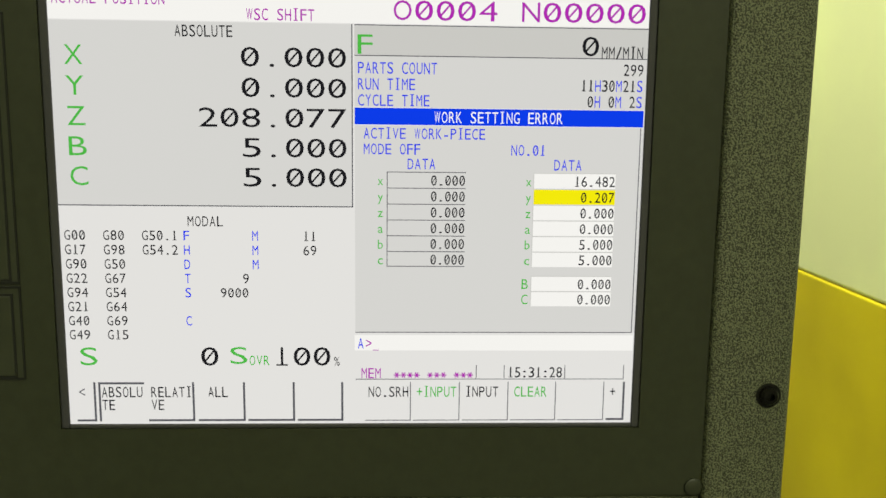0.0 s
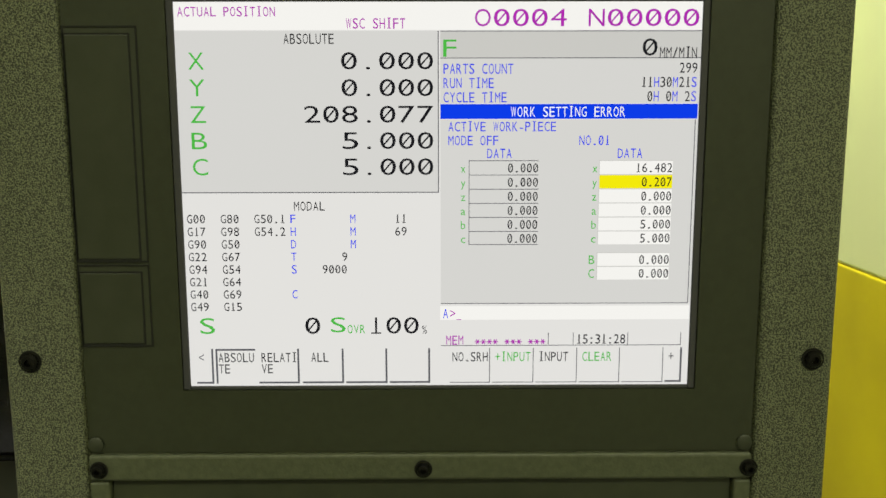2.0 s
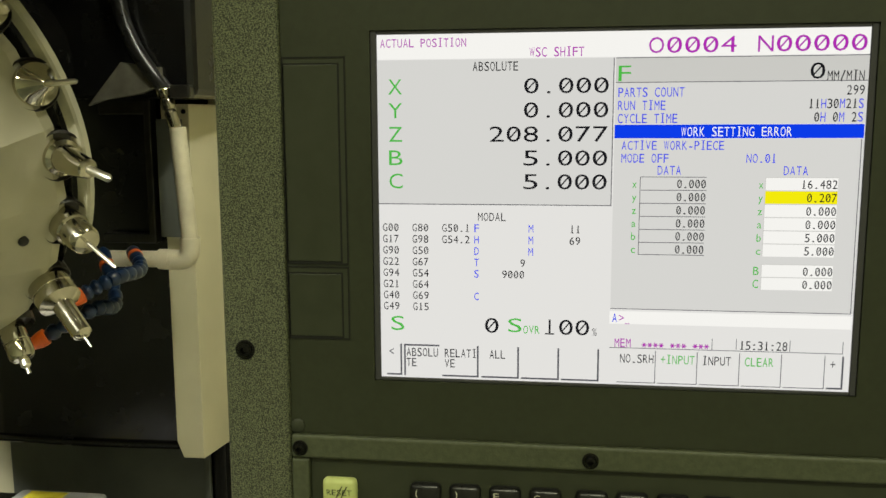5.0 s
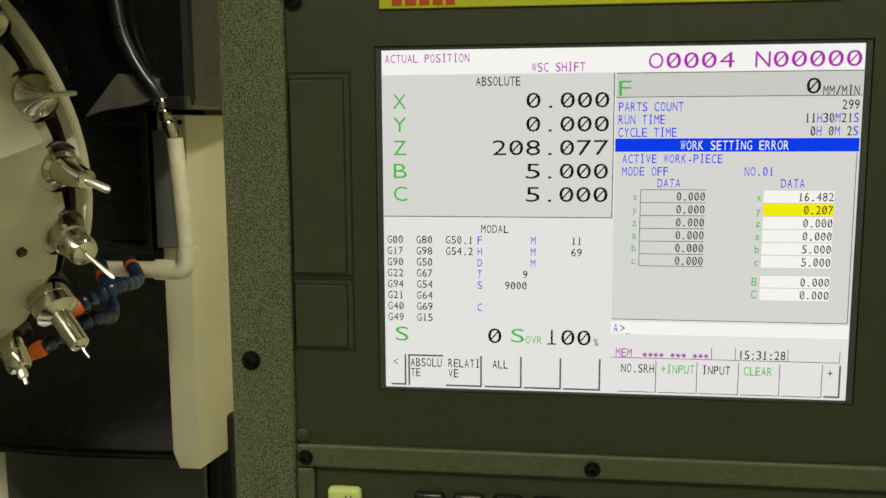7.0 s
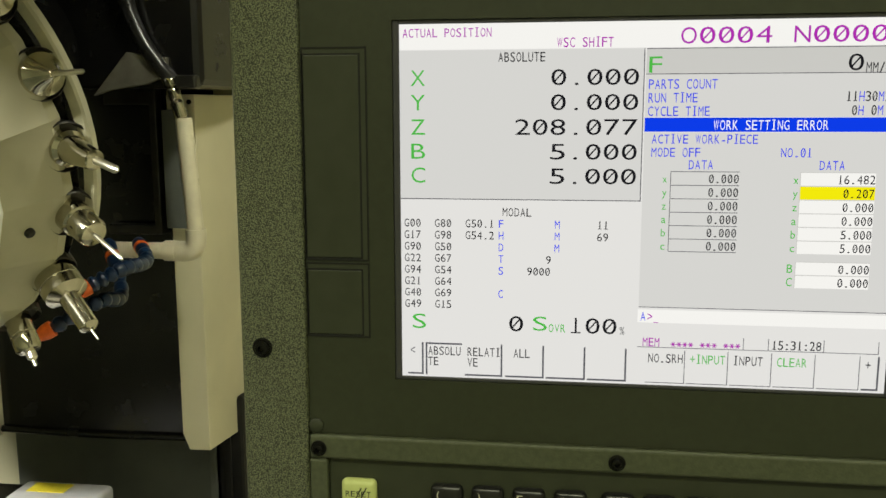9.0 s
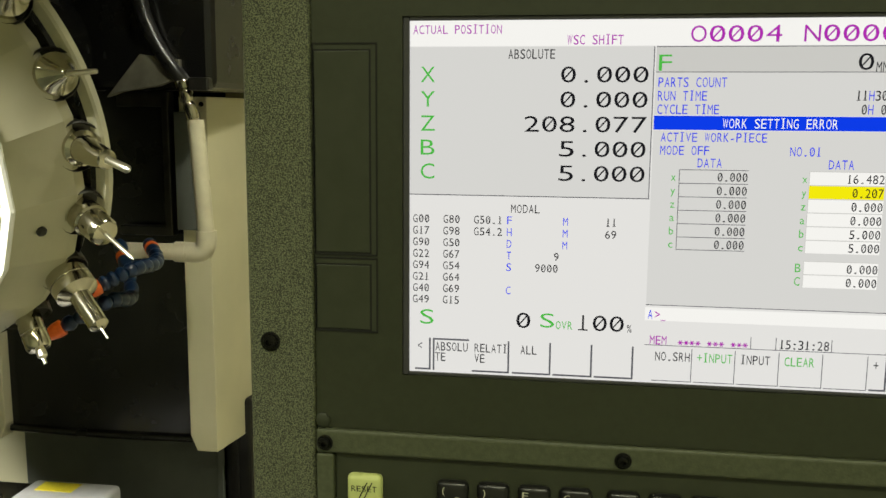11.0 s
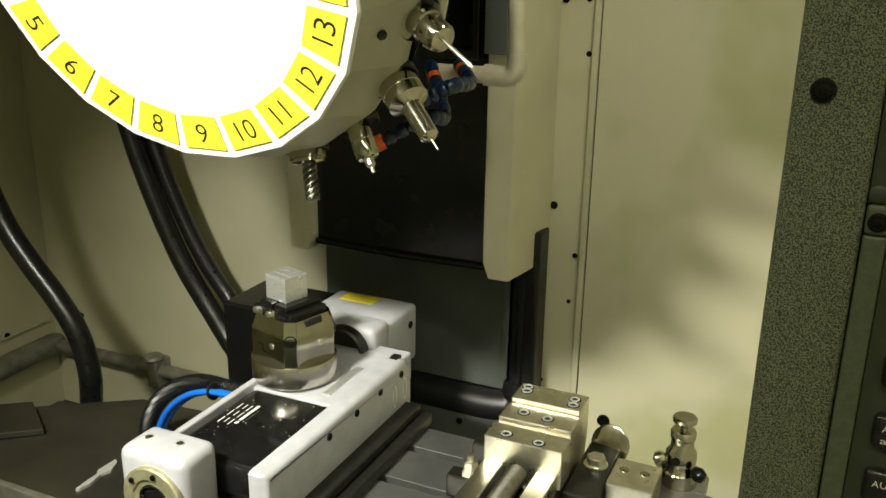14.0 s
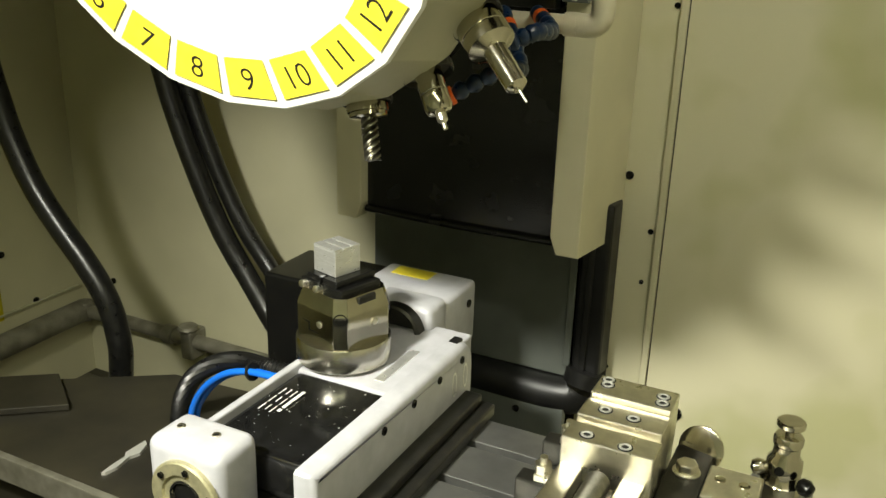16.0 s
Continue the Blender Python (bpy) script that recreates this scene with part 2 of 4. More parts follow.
def lettering(text, cell, high, m, fill=0.78, slash=False, thin=0.0):
    """Letters in even cells, their feet at y = 0 of m, starting at x = 0."""
    bm = bmesh.new()
    caps = 0.73
    for i, ch in enumerate(text):
        if ch == " ":
            continue
        if ch == "*":
            for turn_by in (0, 60, 120):
                c, d = math.cos(radians(turn_by)), math.sin(radians(turn_by))
                a, t = cell * 0.46, cell * 0.085
                bm.faces.new([bm.verts.new(((i + 0.5) * cell + c * x - d * y, high * 0.45 + d * x + c * y, 0.00001 * turn_by / 60)) for x, y in ((-a, -t), (a, -t), (a, t), (-a, t))])
            continue
        vs, fs = glyph(ch, thin)
        if not vs:
            continue
        x0, x1 = min(v[0] for v in vs), max(v[0] for v in vs)
        k = cell * fill / max(x1 - x0, 1e-6)
        if ch in NARROW:
            k = min(k, high / caps * NARROW[ch])
        mid = (i + 0.5) * cell
        made = [bm.verts.new((mid + (v[0] - (x0 + x1) / 2) * k, v[1] / caps * high, 0)) for v in vs]
        for f in fs:
            try:
                bm.faces.new([made[j] for j in f])
            except ValueError:
                pass
        if ch in "1I" and slash:
            a, t = cell * fill * 0.34, high * 0.075
            for y0 in ((0, high - t) if ch == "I" else (0,)):
                bm.faces.new([bm.verts.new((mid + x, y, 0.00002)) for x, y in ((-a, y0), (a, y0), (a, y0 + t), (-a, y0 + t))])
        if ch == "0" and slash:
            a, b, t = cell * fill * 0.30, high * 0.30, cell * 0.055
            bm.faces.new([bm.verts.new((mid + x, high * 0.5 + y, 0)) for x, y in ((-a - t, -b), (-a + t, -b), (a + t, b), (a - t, b))])
    bm.transform(m)
    return bm


# ---- the hall round the machine ----
def slab(name, dims, mat, label, category):
    return tagged(part(name, box(*dims), mat), label, category, kind="structure")


slab("floor", (-4.2, 3.2, -3.6, 4.2, -0.1, 0.0), FLOOR_M, "grey painted concrete workshop floor", "floor")
slab("ceiling", (-4.2, 3.2, -3.6, 4.2, 3.2, 3.3), HALL_M, "plain pale workshop ceiling", "ceiling")
slab("wall_west", (-4.2, -4.1, -3.6, 4.2, 0.0, 3.2), HALL_M, "plain pale workshop wall", "wall")
slab("wall_east", (3.1, 3.2, -3.6, 4.2, 0.0, 3.2), HALL_M, "plain pale workshop wall", "wall")
slab("wall_south", (-4.1, 3.1, -3.6, -3.5, 0.0, 3.2), HALL_M, "plain pale workshop wall", "wall")
slab("wall_north", (-4.1, 3.1, 4.1, 4.2, 0.0, 3.2), HALL_M, "plain pale workshop wall", "wall")

# pale cabinet with a yellow lower half beside the machine
cabinet = thing("machine_cabinet", "pale machine cabinet with yellow lower half beside the panel", "cabinet")
part("upper_panel", box(0.70, 1.4, 0.25, 2.6, 1.217, 2.1, 0.006), NEIGHBOUR, cabinet)
part("lower_panel", box(0.696, 1.4, 0.245, 2.61, 0.0, 1.2168, 0.003), YELLOW, cabinet, "yellow painted lower panel")

# ---- the machine's enclosure ----
slab("wall_back", (-2.37, -1.30, 1.53, 1.56, 0.0, 2.1), CREAM_WALL, "cream painted sheet metal back wall of the machine", "wall")
slab("wall_left", (-2.40, -2.37, 0.10, 1.56, 0.0, 2.1), CREAM_WALL, "cream painted sheet metal side wall of the machine", "wall")
slab("wall_right", (-0.14, -0.11, 0.14, 1.56, 0.0, 2.1), CREAM_WALL, "cream painted sheet metal side wall of the machine", "wall")
slab("wall_back_right", (-0.650, -0.14, 1.516, 1.545, 0.0, 2.1), SHADED_WALL, "cream painted sheet with olive shade put into its colour and a straight edge", "wall")
slab("wall_strip", (-0.81, -0.652, 1.53, 1.56, 0.0, 2.1), SHADED_WALL, "cream painted strip with a row of small screws", "wall")
slab("wall_behind_column", (-1.30, -0.81, 1.56, 1.58, 0.0, 2.1), BLACK, "dark sheet behind the machine column", "wall")
slab("machine_roof", (-2.40, -0.11, 0.10, 1.58, 2.1, 2.13), CREAM_WALL, "cream painted sheet metal machine roof", "roof")
slab("machine_pan", (-2.37, -0.14, 0.10, 1.53, 0.0, 0.03), WAY, "oily dark chip pan under the table", "floor")
slab("door_header", (-2.40, -0.11, 0.07, 0.10, 1.80, 2.13), CREAM_WALL, "cream header over the open machine door", "wall")
slab("door_sill", (-2.40, -0.11, 0.07, 0.10, 0.0, 0.42), CREAM_WALL, "cream apron under the open machine door", "wall")

tagged(part("trim_lip", box(-0.668, -0.653, 1.514, 1.530, 0.03, 2.09, 0.002), CREAM_WALL), "bent cream sheet edge on the wall strip", "trim", kind="structure")
# Near-black strip paints the shade that the sheet's step lacks.
tagged(part("trim_shade", box(-0.6528, -0.6502, 1.520, 1.530, 0.03, 2.09), GROOVE), "near-black strip for the shade between wall sheets", "trim", kind="structure")

# wall screws and the round hole
for i, (x, z, r) in enumerate(((-0.737, 0.899, 0.009), (-0.735, 1.352, 0.008), (-0.745, 0.458, 0.004), (-0.684, 1.354, 0.006), (-0.678, 1.241, 0.006),
                               (-0.681, 0.786, 0.006), (-0.689, 0.672, 0.005), (-0.662, 0.462, 0.004))):
    tagged(part("wall_screw", lathe([(r, 0), (r, 0.003), (r * 0.6, 0.005), (r * 0.55, 0.003)], 14, pose(x, 1.53, z, 90)), SCREW), "small black screw in the cream wall strip", "screw", "wall screws")
tagged(part("drain_port", lathe([(0.015, 0), (0.015, 0.004), (0.012, 0.005), (0.011, 0.001)], 24, pose(-0.582, 1.516, 0.392, 90)), SCREW), "round black port in the cream wall", "port")
for y, z in ((1.26, 0.496), (1.349, 0.33)):
    tagged(part("wall_screw", lathe([(0.009, 0), (0.009, 0.004), (0.005, 0.006)], 14, pose(-2.37, y, z, 0, 90)), SCREW), "small black screw in the cream wall", "screw", "wall screws")
tagged(part("wall_screw", lathe([(0.009, 0), (0.009, 0.004), (0.005, 0.006)], 14, pose(-2.25, 1.53, 0.352, 90)), SCREW), "small black screw in the cream wall", "screw", "wall screws")
tagged(part("warning_plate", box(-2.369, -2.366, 0.75, 1.24, 0.31, 0.95, 0.001), YELLOW), "large plain yellow plate on the cream wall", "plate")
for dims in ((-2.369, -2.362, 0.20, 1.50, 0.322, 0.328), ):
    tagged(part("trim", box(*dims, 0.001), CREAM_DIRTY), "thin cream sheet edge along the wall", "trim", kind="structure")

# flushing pipe low round the walls
pipe = thing("flush_pipe", "dull grey flushing pipe along the machine walls", "pipe")
part("pipe_run", rod((-2.34, 1.49, 0.252), (-1.30, 1.49, 0.252), 0.020), GREY_PIPE, pipe, smooth=True)
part("pipe_run", rod((-2.345, 0.3, 0.238), (-2.345, 1.49, 0.252), 0.034), GREY_PIPE, pipe, smooth=True)
part("elbow", lathe([(0.0, -0.035), (0.025, -0.028), (0.036, 0), (0.025, 0.028), (0.0, 0.035)], 16, pose(-2.34, 1.49, 0.252)), GREY_PIPE, pipe, smooth=True)
part("bracket", box(-1.945, -1.905, 1.465, 1.53, 0.20, 0.285, 0.006), GREY_PIPE, pipe)
part("clamp", lathe([(0.026, 0), (0.028, 0.006), (0.028, 0.03), (0.026, 0.036)], 18, pose(-2.02, 1.49, 0.252, 0, 90)), GREY_PIPE, pipe, smooth=True)
part("valve", lathe([(0.0, 0), (0.026, 0.004), (0.030, 0.012), (0.026, 0.02), (0, 0.024)], 14, pose(-1.93, 1.485, 0.278)), GREY_PIPE, pipe, smooth=True)

# ---- column, covers, gasket ----
column = thing("column_cover", "cream telescoping column cover with a black middle", "machine column")
turned = Matrix.Translation((0, 1.34, 0)) @ Matrix.Rotation(radians(90), 4, "X")


def side_cover(x0, x1, x1_back, low, top, chamfer):
    """A cover box whose outer side leans out towards the wall, one lower corner cut off."""
    bm = bmesh.new()
    c = chamfer if x1 > x0 else -chamfer
    rings = []
    for y, xb in ((1.34, x1), (1.53, x1_back)):
        rings.append([bm.verts.new((x, y, z)) for x, z in ((x0, top), (xb, top), (xb, low), (x0 + c, low), (x0, low + 0.036))])
    for k in range(5):
        bm.faces.new((rings[0][k], rings[0][(k + 1) % 5], rings[1][(k + 1) % 5], rings[1][k]))
    bm.faces.new(rings[0])
    bm.faces.new(rings[1][::-1])
    bmesh.ops.recalc_face_normals(bm, faces=bm.faces)
    bmesh.ops.bevel(bm, geom=list(bm.edges), offset=0.002, segments=2, profile=0.5, affect="EDGES")
    return bm


part("side_cover", side_cover(-0.834, -0.774, -0.744, 0.767, 1.52, 0.014), CREAM, column)
part("side_cover", side_cover(-1.268, -1.330, -1.36, 0.765, 1.62, 0.014), CREAM, column)
part("middle_cover", box(-1.268, -0.834, 1.365, 1.40, 0.785, 1.9, 0.003), BLACK, column, "black plastic cover")
part("cover_lip", tube([(-1.268, 1.362, 0.786), (-1.05, 1.36, 0.783), (-0.834, 1.362, 0.786)], 0.008, 10, 3), BLACK, column, smooth=True)
part("front_plate", box(-0.836, -0.787, 1.318, 1.338, 1.25, 1.49, 0.002), GREY_SHEET, column, "dull grey plate")
part("window_frame", box(-0.868, -0.852, 1.33, 1.36, 1.25, 1.53, 0.003), DARK_STEEL, column)
part("window_frame", box(-0.97, -0.868, 1.34, 1.36, 1.50, 1.53, 0.003), DARK_STEEL, column)
part("window_frame", box(-0.97, -0.852, 1.33, 1.36, 1.235, 1.255, 0.003), DARK_STEEL, column)
for x in (-0.815, -0.785):
    part("screw", lathe([(0.005, 0), (0.005, 0.003), (0.003, 0.004)], 12, pose(x, 1.34, 1.505, 90)), SCREW, column)
shroud = tagged(part("head_shroud", box(-1.35, -0.69, 1.18, 1.45, 1.53, 2.05, 0.015), BLACK), "black shroud over the spindle head slide", "machine shroud")
arm = [(-0.861, 1.526), (-0.791, 1.536), (-0.750, 1.552), (-0.750, 1.584), (-0.827, 1.594), (-0.896, 1.515)]
part("support_arm", prism(arm, -0.012, 0.0, Matrix.Translation((0, 1.168, 0)) @ Matrix.Rotation(radians(90), 4, "X"), 0.002), CREAM_SHADED, shroud, "cream support arm darkened as if in shade")
part("bracket", box(-0.735, -0.695, 1.165, 1.19, 1.528, 1.552, 0.004), DARK_STEEL, shroud)
saddle = thing("rear_bulkhead", "grey sheet bulkhead inside a black rubber frame", "bulkhead")
part("base_plate", box(-1.30, -0.812, 1.45, 1.47, 0.45, 1.2, 0.003), GREY_SHEET, saddle)
part("plate_edge", box(-0.822, -0.806, 1.444, 1.452, 0.48, 0.80, 0.002), GREY_SHEET, saddle)
part("gasket", box(-0.806, -0.742, 1.455, 1.526, 0.43, 0.85, 0.008), RUBBER, saddle)
part("gasket", box(-0.787, -0.772, 1.447, 1.456, 0.43, 0.80, 0.003), RUBBER, saddle)
part("gasket", tube([(-1.31, 1.45, 0.41), (-1.0, 1.45, 0.405), (-0.83, 1.45, 0.405), (-0.785, 1.46, 0.42), (-0.774, 1.47, 0.47)], 0.045, 12, 5), RUBBER, saddle, smooth=True)
part("lower_sheet", box(-1.30, -0.80, 1.41, 1.43, 0.03, 0.39, 0.002), GREY_SHEET, saddle)
part("screw", lathe([(0.008, 0), (0.008, 0.003), (0.005, 0.005)], 12, pose(-0.909, 1.41, 0.365, 90)), SCREW, saddle)

# coolant pipe and the blue jointed nozzles
coolant = thing("coolant_pipe", "beige plastic coolant pipe with an elbow on the column", "pipe")
part("pipe_run", rod((-0.90, 1.20, 1.224), (-0.755, 1.20, 1.224), 0.016), PVC, coolant, smooth=True)
part("elbow", tube([(-0.765, 1.20, 1.224), (-0.742, 1.20, 1.224), (-0.729, 1.20, 1.230), (-0.723, 1.20, 1.243), (-0.723, 1.20, 1.266)], 0.0195, 14, 5), PVC, coolant, smooth=True)
part("riser", rod((-0.723, 1.20, 1.26), (-0.733, 1.192, 1.475), 0.0155), PVC, coolant, smooth=True)
part("collar", rod((-0.785, 1.20, 1.224), (-0.762, 1.20, 1.224), 0.020), PVC, coolant, smooth=True)


def jointed_hose(points):
    """A coolant hose of ball joints with an orange nozzle end."""
    ob = thing("coolant_nozzle", "blue jointed coolant hose with orange nozzle", "coolant hose", "coolant hoses")
    line = spline(points, 4)
    for a, b in zip(line, line[1:]):
        n = (b - a).length
        part("joint", lathe([(0.008, 0), (0.0125, n * 0.25), (0.013, n * 0.55), (0.010, n * 0.85), (0.008, n)], 14, along(a, b)), BLUE, ob, smooth=True)
    a, b = line[-1], line[-1] + (line[-1] - line[-2]).normalized() * 0.035
    part("nozzle", lathe([(0.0135, 0), (0.0135, 0.012), (0.010, 0.024), (0.007, 0.034)], 14, along(a, b)), ORANGE, ob, "orange plastic nozzle", True)
    a = line[1]
    part("ring", rod(a, a + (line[2] - line[1]).normalized() * 0.014, 0.0135), ORANGE, ob, "orange plastic ring", True)
    return ob


jointed_hose([(-0.83, 1.18, 1.243), (-0.765, 1.08, 1.225), (-0.742, 0.95, 1.235), (-0.775, 0.90, 1.215)])
jointed_hose([(-0.89, 1.18, 1.243), (-0.80, 1.05, 1.17), (-0.775, 0.93, 1.185), (-0.835, 0.89, 1.148)])
cable = thing("head_cable", "black cable with silver fitting at the column", "cable")
part("cable", tube([(-0.83, 1.16, 2.0), (-0.82, 1.16, 1.72), (-0.80, 1.165, 1.63), (-0.765, 1.17, 1.57), (-0.748, 1.18, 1.545)], 0.014, 14), HOSE, cable, smooth=True)
part("fitting", lathe([(0.012, 0), (0.015, 0.004), (0.015, 0.016), (0.010, 0.02), (0.013, 0.024), (0.013, 0.04), (0.009, 0.044), (0.012, 0.05), (0.012, 0.075), (0.008, 0.08)], 16,
                     along((-0.752, 1.178, 1.55), (-0.735, 1.19, 1.47))), NICKEL, cable, "silver threaded fitting", True)

# ---- the tool turret ----
TOOLS, FIRST = 21, 0.6
STEP = 360 / TOOLS
TURRET = Matrix.Translation((-1.007, 0.574, 1.423)) @ Matrix.Rotation(radians(2.6), 4, "Z") @ Matrix.Rotation(radians(19.3), 4, "X")
turret = thing("tool_turret", "white faceted tool turret with yellow number labels", "tool turret")
to_front = TURRET @ Matrix.Rotation(radians(-90), 4, "X")


def clock(deg, r, y):
    """A place on the turret: degrees from straight down, towards +x, and the distance behind its face."""
    a = radians(deg)
    return TURRET @ Vector((r * math.sin(a), y, -r * math.cos(a)))


SPIN = radians(90 + FIRST + STEP / 2)
part("disc", lathe([(0.0, 0.0), (0.295, 0.0), (0.298, 0.003), (0.298, 0.007)], TOOLS, to_front, -SPIN + radians(180)), DISC, turret)
part("body", lathe([(0.296, 0.007), (0.341, 0.080), (0.343, 0.100), (0.18, 0.115)], TOOLS, to_front, -SPIN + radians(180)), TURRET_CREAM, turret, "cream faceted body")
guard, sections = bmesh.new(), []
for i in range(41):
    d = FIRST + STEP * 3.7 + 3.6 * i
    sections.append([guard.verts.new(clock(d, r, y)) for r, y in ((0.352, 0.114), (0.365, 0.114), (0.368, 0.117), (0.368, 0.130), (0.365, 0.133), (0.352, 0.133))])
for a, b in zip(sections, sections[1:]):
    for k in range(6):
        guard.faces.new((a[k], a[(k + 1) % 6], b[(k + 1) % 6], b[k]))
guard.faces.new(sections[0][::-1])
guard.faces.new(sections[-1])
bmesh.ops.recalc_face_normals(guard, faces=list(guard.faces))
part("rear_guard", guard, CREAM_DIRTY, turret, "stained cream guard")
# Black disc added for the shade between turret body and guard.
part("shade_plate", lathe([(0.18, 0.1085), (0.347, 0.1085), (0.347, 0.1115), (0.18, 0.1115)], 63, to_front), BLACK, turret, "black disc standing in for the shade behind the body")
part("hub", lathe([(0.18, 0.16), (0.18, 0.42), (0.15, 0.55)], 32, to_front), BLACK, turret, "black hub")
for k in range(TOOLS):
    deg = FIRST + STEP * ((k + 1) - 9)
    face = TURRET @ Matrix.Translation((0.253 * math.sin(radians(deg)), -0.0012, -0.253 * math.cos(radians(deg)))) @ Matrix.Rotation(radians(-deg), 4, "Y") @ Matrix.Rotation(radians(90), 4, "X")
    w0, w1, h = 0.0285, 0.0355, 0.0270
    plate = prism([(-w1, -h), (w1, -h), (w0, h), (-w0, h)], 0, 0.0008, face)
    tag = part("number_label", plate, LABEL_YELLOW, turret, "yellow label with a black number")
    text = str(k + 1)
    part("number", lettering(text, 0.021, 0.033, face @ Matrix.Translation((-0.0105 * len(text), -0.0165, 0.0012)), 0.85, False, 0.010), INK, tag)
# the warning triangle and its plate near the hub
face = TURRET @ Matrix.Translation((-0.033, -0.002, 0.026)) @ Matrix.Rotation(radians(90), 4, "X") @ Matrix.Rotation(radians(44.5), 4, "Z")
sign = part("warning_label", prism([(-0.062, -0.0), (0.062, -0.0), (0.0, 0.108)], 0, 0.001, face @ pose(0, 0, 0, 0, 0, 180)), LABEL_YELLOW, turret, "yellow warning triangle")
part("pictogram", prism([(-0.03, -0.012), (0.028, -0.016), (0.030, -0.024), (0.008, -0.028), (0.022, -0.044), (0.014, -0.050), (-0.002, -0.032), (-0.02, -0.034)], 0.001, 0.0014, face), INK, sign)
part("warning_plate", prism([(-0.062, 0.008), (0.062, 0.008), (0.062, 0.045), (-0.062, 0.045)], 0, 0.001, face), DARK_STEEL, turret, "dark grey printed plate")
for i in range(3):
    part("print_bar", prism([(-0.052, 0.013 + i * 0.010), (0.05 - 0.012 * i, 0.013 + i * 0.010), (0.05 - 0.012 * i, 0.018 + i * 0.010), (-0.052, 0.018 + i * 0.010)], 0.001, 0.0014, face), LEGEND, turret)
part("clip", lathe([(0.0, 0), (0.007, 0.002), (0.007, 0.006), (0.004, 0.009)], 12, along(clock(70, 0.312, 0.043), clock(70, 0.40, -0.02))), DARK_STEEL, turret, smooth=True)

LEAN_F = 35


def tool(deg, holder, cutter, label, flute=False):
    """A tool held radially in the turret: holder and cutter profiles as (radius, distance)."""
    base = clock(deg, 0.345, 0.092)
    out = clock(deg, math.cos(radians(LEAN_F)), -math.sin(radians(LEAN_F))) - clock(deg, 0, 0)
    m = along(base, base + out)
    ob = thing("cutting_tool", label, "cutting tool", "tools in the turret")
    # Proud dark collar paints the shade inside the pocket's hole.
    part("pocket", lathe([(0.034, -0.04), (0.034, -0.001), (0.0325, 0.001), (0.030, -0.006)], 20, m), DARK_STEEL, ob, "dark collar standing in for the shaded pocket hole")
    part("holder", lathe([(r * 0.87, h) for r, h in holder], 28, m), NICKEL, ob, "shiny steel tool holder", True)
    if flute:
        bm, (r, z0, z1) = bmesh.new(), flute
        rings = []
        for i in range(25):
            z, a = z0 + (z1 - z0) * i / 24, i * 0.42
            rings.append([bm.verts.new((r * (1 - 0.38 * (k % 3 == 0)) * math.cos(a + k * math.pi / 6), r * (1 - 0.38 * (k % 3 == 0)) * math.sin(a + k * math.pi / 6), z)) for k in range(12)])
        for a, b in zip(rings, rings[1:]):
            for k in range(12):
                bm.faces.new((a[k], a[(k + 1) % 12], b[(k + 1) % 12], b[k]))
        bm.faces.new(rings[-1])
        bm.transform(m)
        part("cutter", bm, GUNMETAL, ob, "fluted steel cutter", True)
    else:
        part("cutter", lathe(cutter, 14, m), STEEL, ob, "bright steel cutter", True)
    return ob


collet = [(0.025, -0.04), (0.027, 0.0), (0.027, 0.020), (0.0235, 0.022), (0.0235, 0.050), (0.020, 0.055), (0.009, 0.057)]
slim = [(0.027, -0.04), (0.034, 0.010), (0.034, 0.018), (0.0325, 0.019), (0.034, 0.020), (0.034, 0.036), (0.026, 0.040), (0.0165, 0.044), (0.0155, 0.098), (0.009, 0.103), (0.003, 0.104)]
taper = [(0.026, -0.04), (0.028, 0.0), (0.028, 0.008), (0.022, 0.012), (0.018, 0.045), (0.015, 0.066), (0.006, 0.070)]
stub = [(0.028, -0.04), (0.031, 0.0), (0.031, 0.010), (0.022, 0.018), (0.012, 0.034), (0.006, 0.040)]
tool(FIRST + STEP * 1 + 1, [(0.028, -0.10), (0.033, 0.004), (0.033, 0.012), (0.030, 0.013), (0.030, 0.018), (0.016, 0.020)], None, "end mill in the white turret", (0.0115, 0.016, 0.076))
tool(FIRST + STEP * 2 + 2, [(0.020, -0.04), (0.0205, 0.0), (0.0205, 0.024), (0.0195, 0.025), (0.0205, 0.026), (0.0205, 0.046), (0.017, 0.051), (0.008, 0.053)], [(0.007, 0.05), (0.007, 0.062), (0.003, 0.066), (0.003, 0.074)], "short collet holder with a small drill")
tool(FIRST + STEP * 3 + 2.5, slim, [(0.0018, 0.10), (0.0014, 0.122)], "slim shrink holder with a fine engraver")
tool(FIRST + STEP * 4 + 3, collet, [(0.0030, 0.055), (0.0030, 0.116), (0.0005, 0.121)], "collet holder with a long drill")
tool(FIRST + STEP * 5 + 2, taper, [(0.0055, 0.066), (0.0055, 0.112), (0.001, 0.118)], "tapered holder with a short drill")
tool(FIRST + STEP * 6 + 1, stub, [(0.0032, 0.036), (0.0032, 0.112), (0.001, 0.117)], "stub holder with a long drill")
tool(FIRST + STEP * 7 + 1, stub, [(0.0032, 0.036), (0.0032, 0.09), (0.001, 0.094)], "stub holder with a drill")

# ---- the machine table and what stands on it ----
table = thing("machine_table", "grey steel machine table with long slots", "machine table")
for y0, y1 in ((0.56, 0.652), (0.670, 0.772), (0.790, 0.878), (0.896, 0.965)):
    part("table_strip", box(-1.13, -0.20, y0, y1, 0.555, 0.60, 0.0015), TABLE, table)
part("table_body", box(-1.13, -0.20, 0.56, 0.965, 0.50, 0.574), TABLE, table)

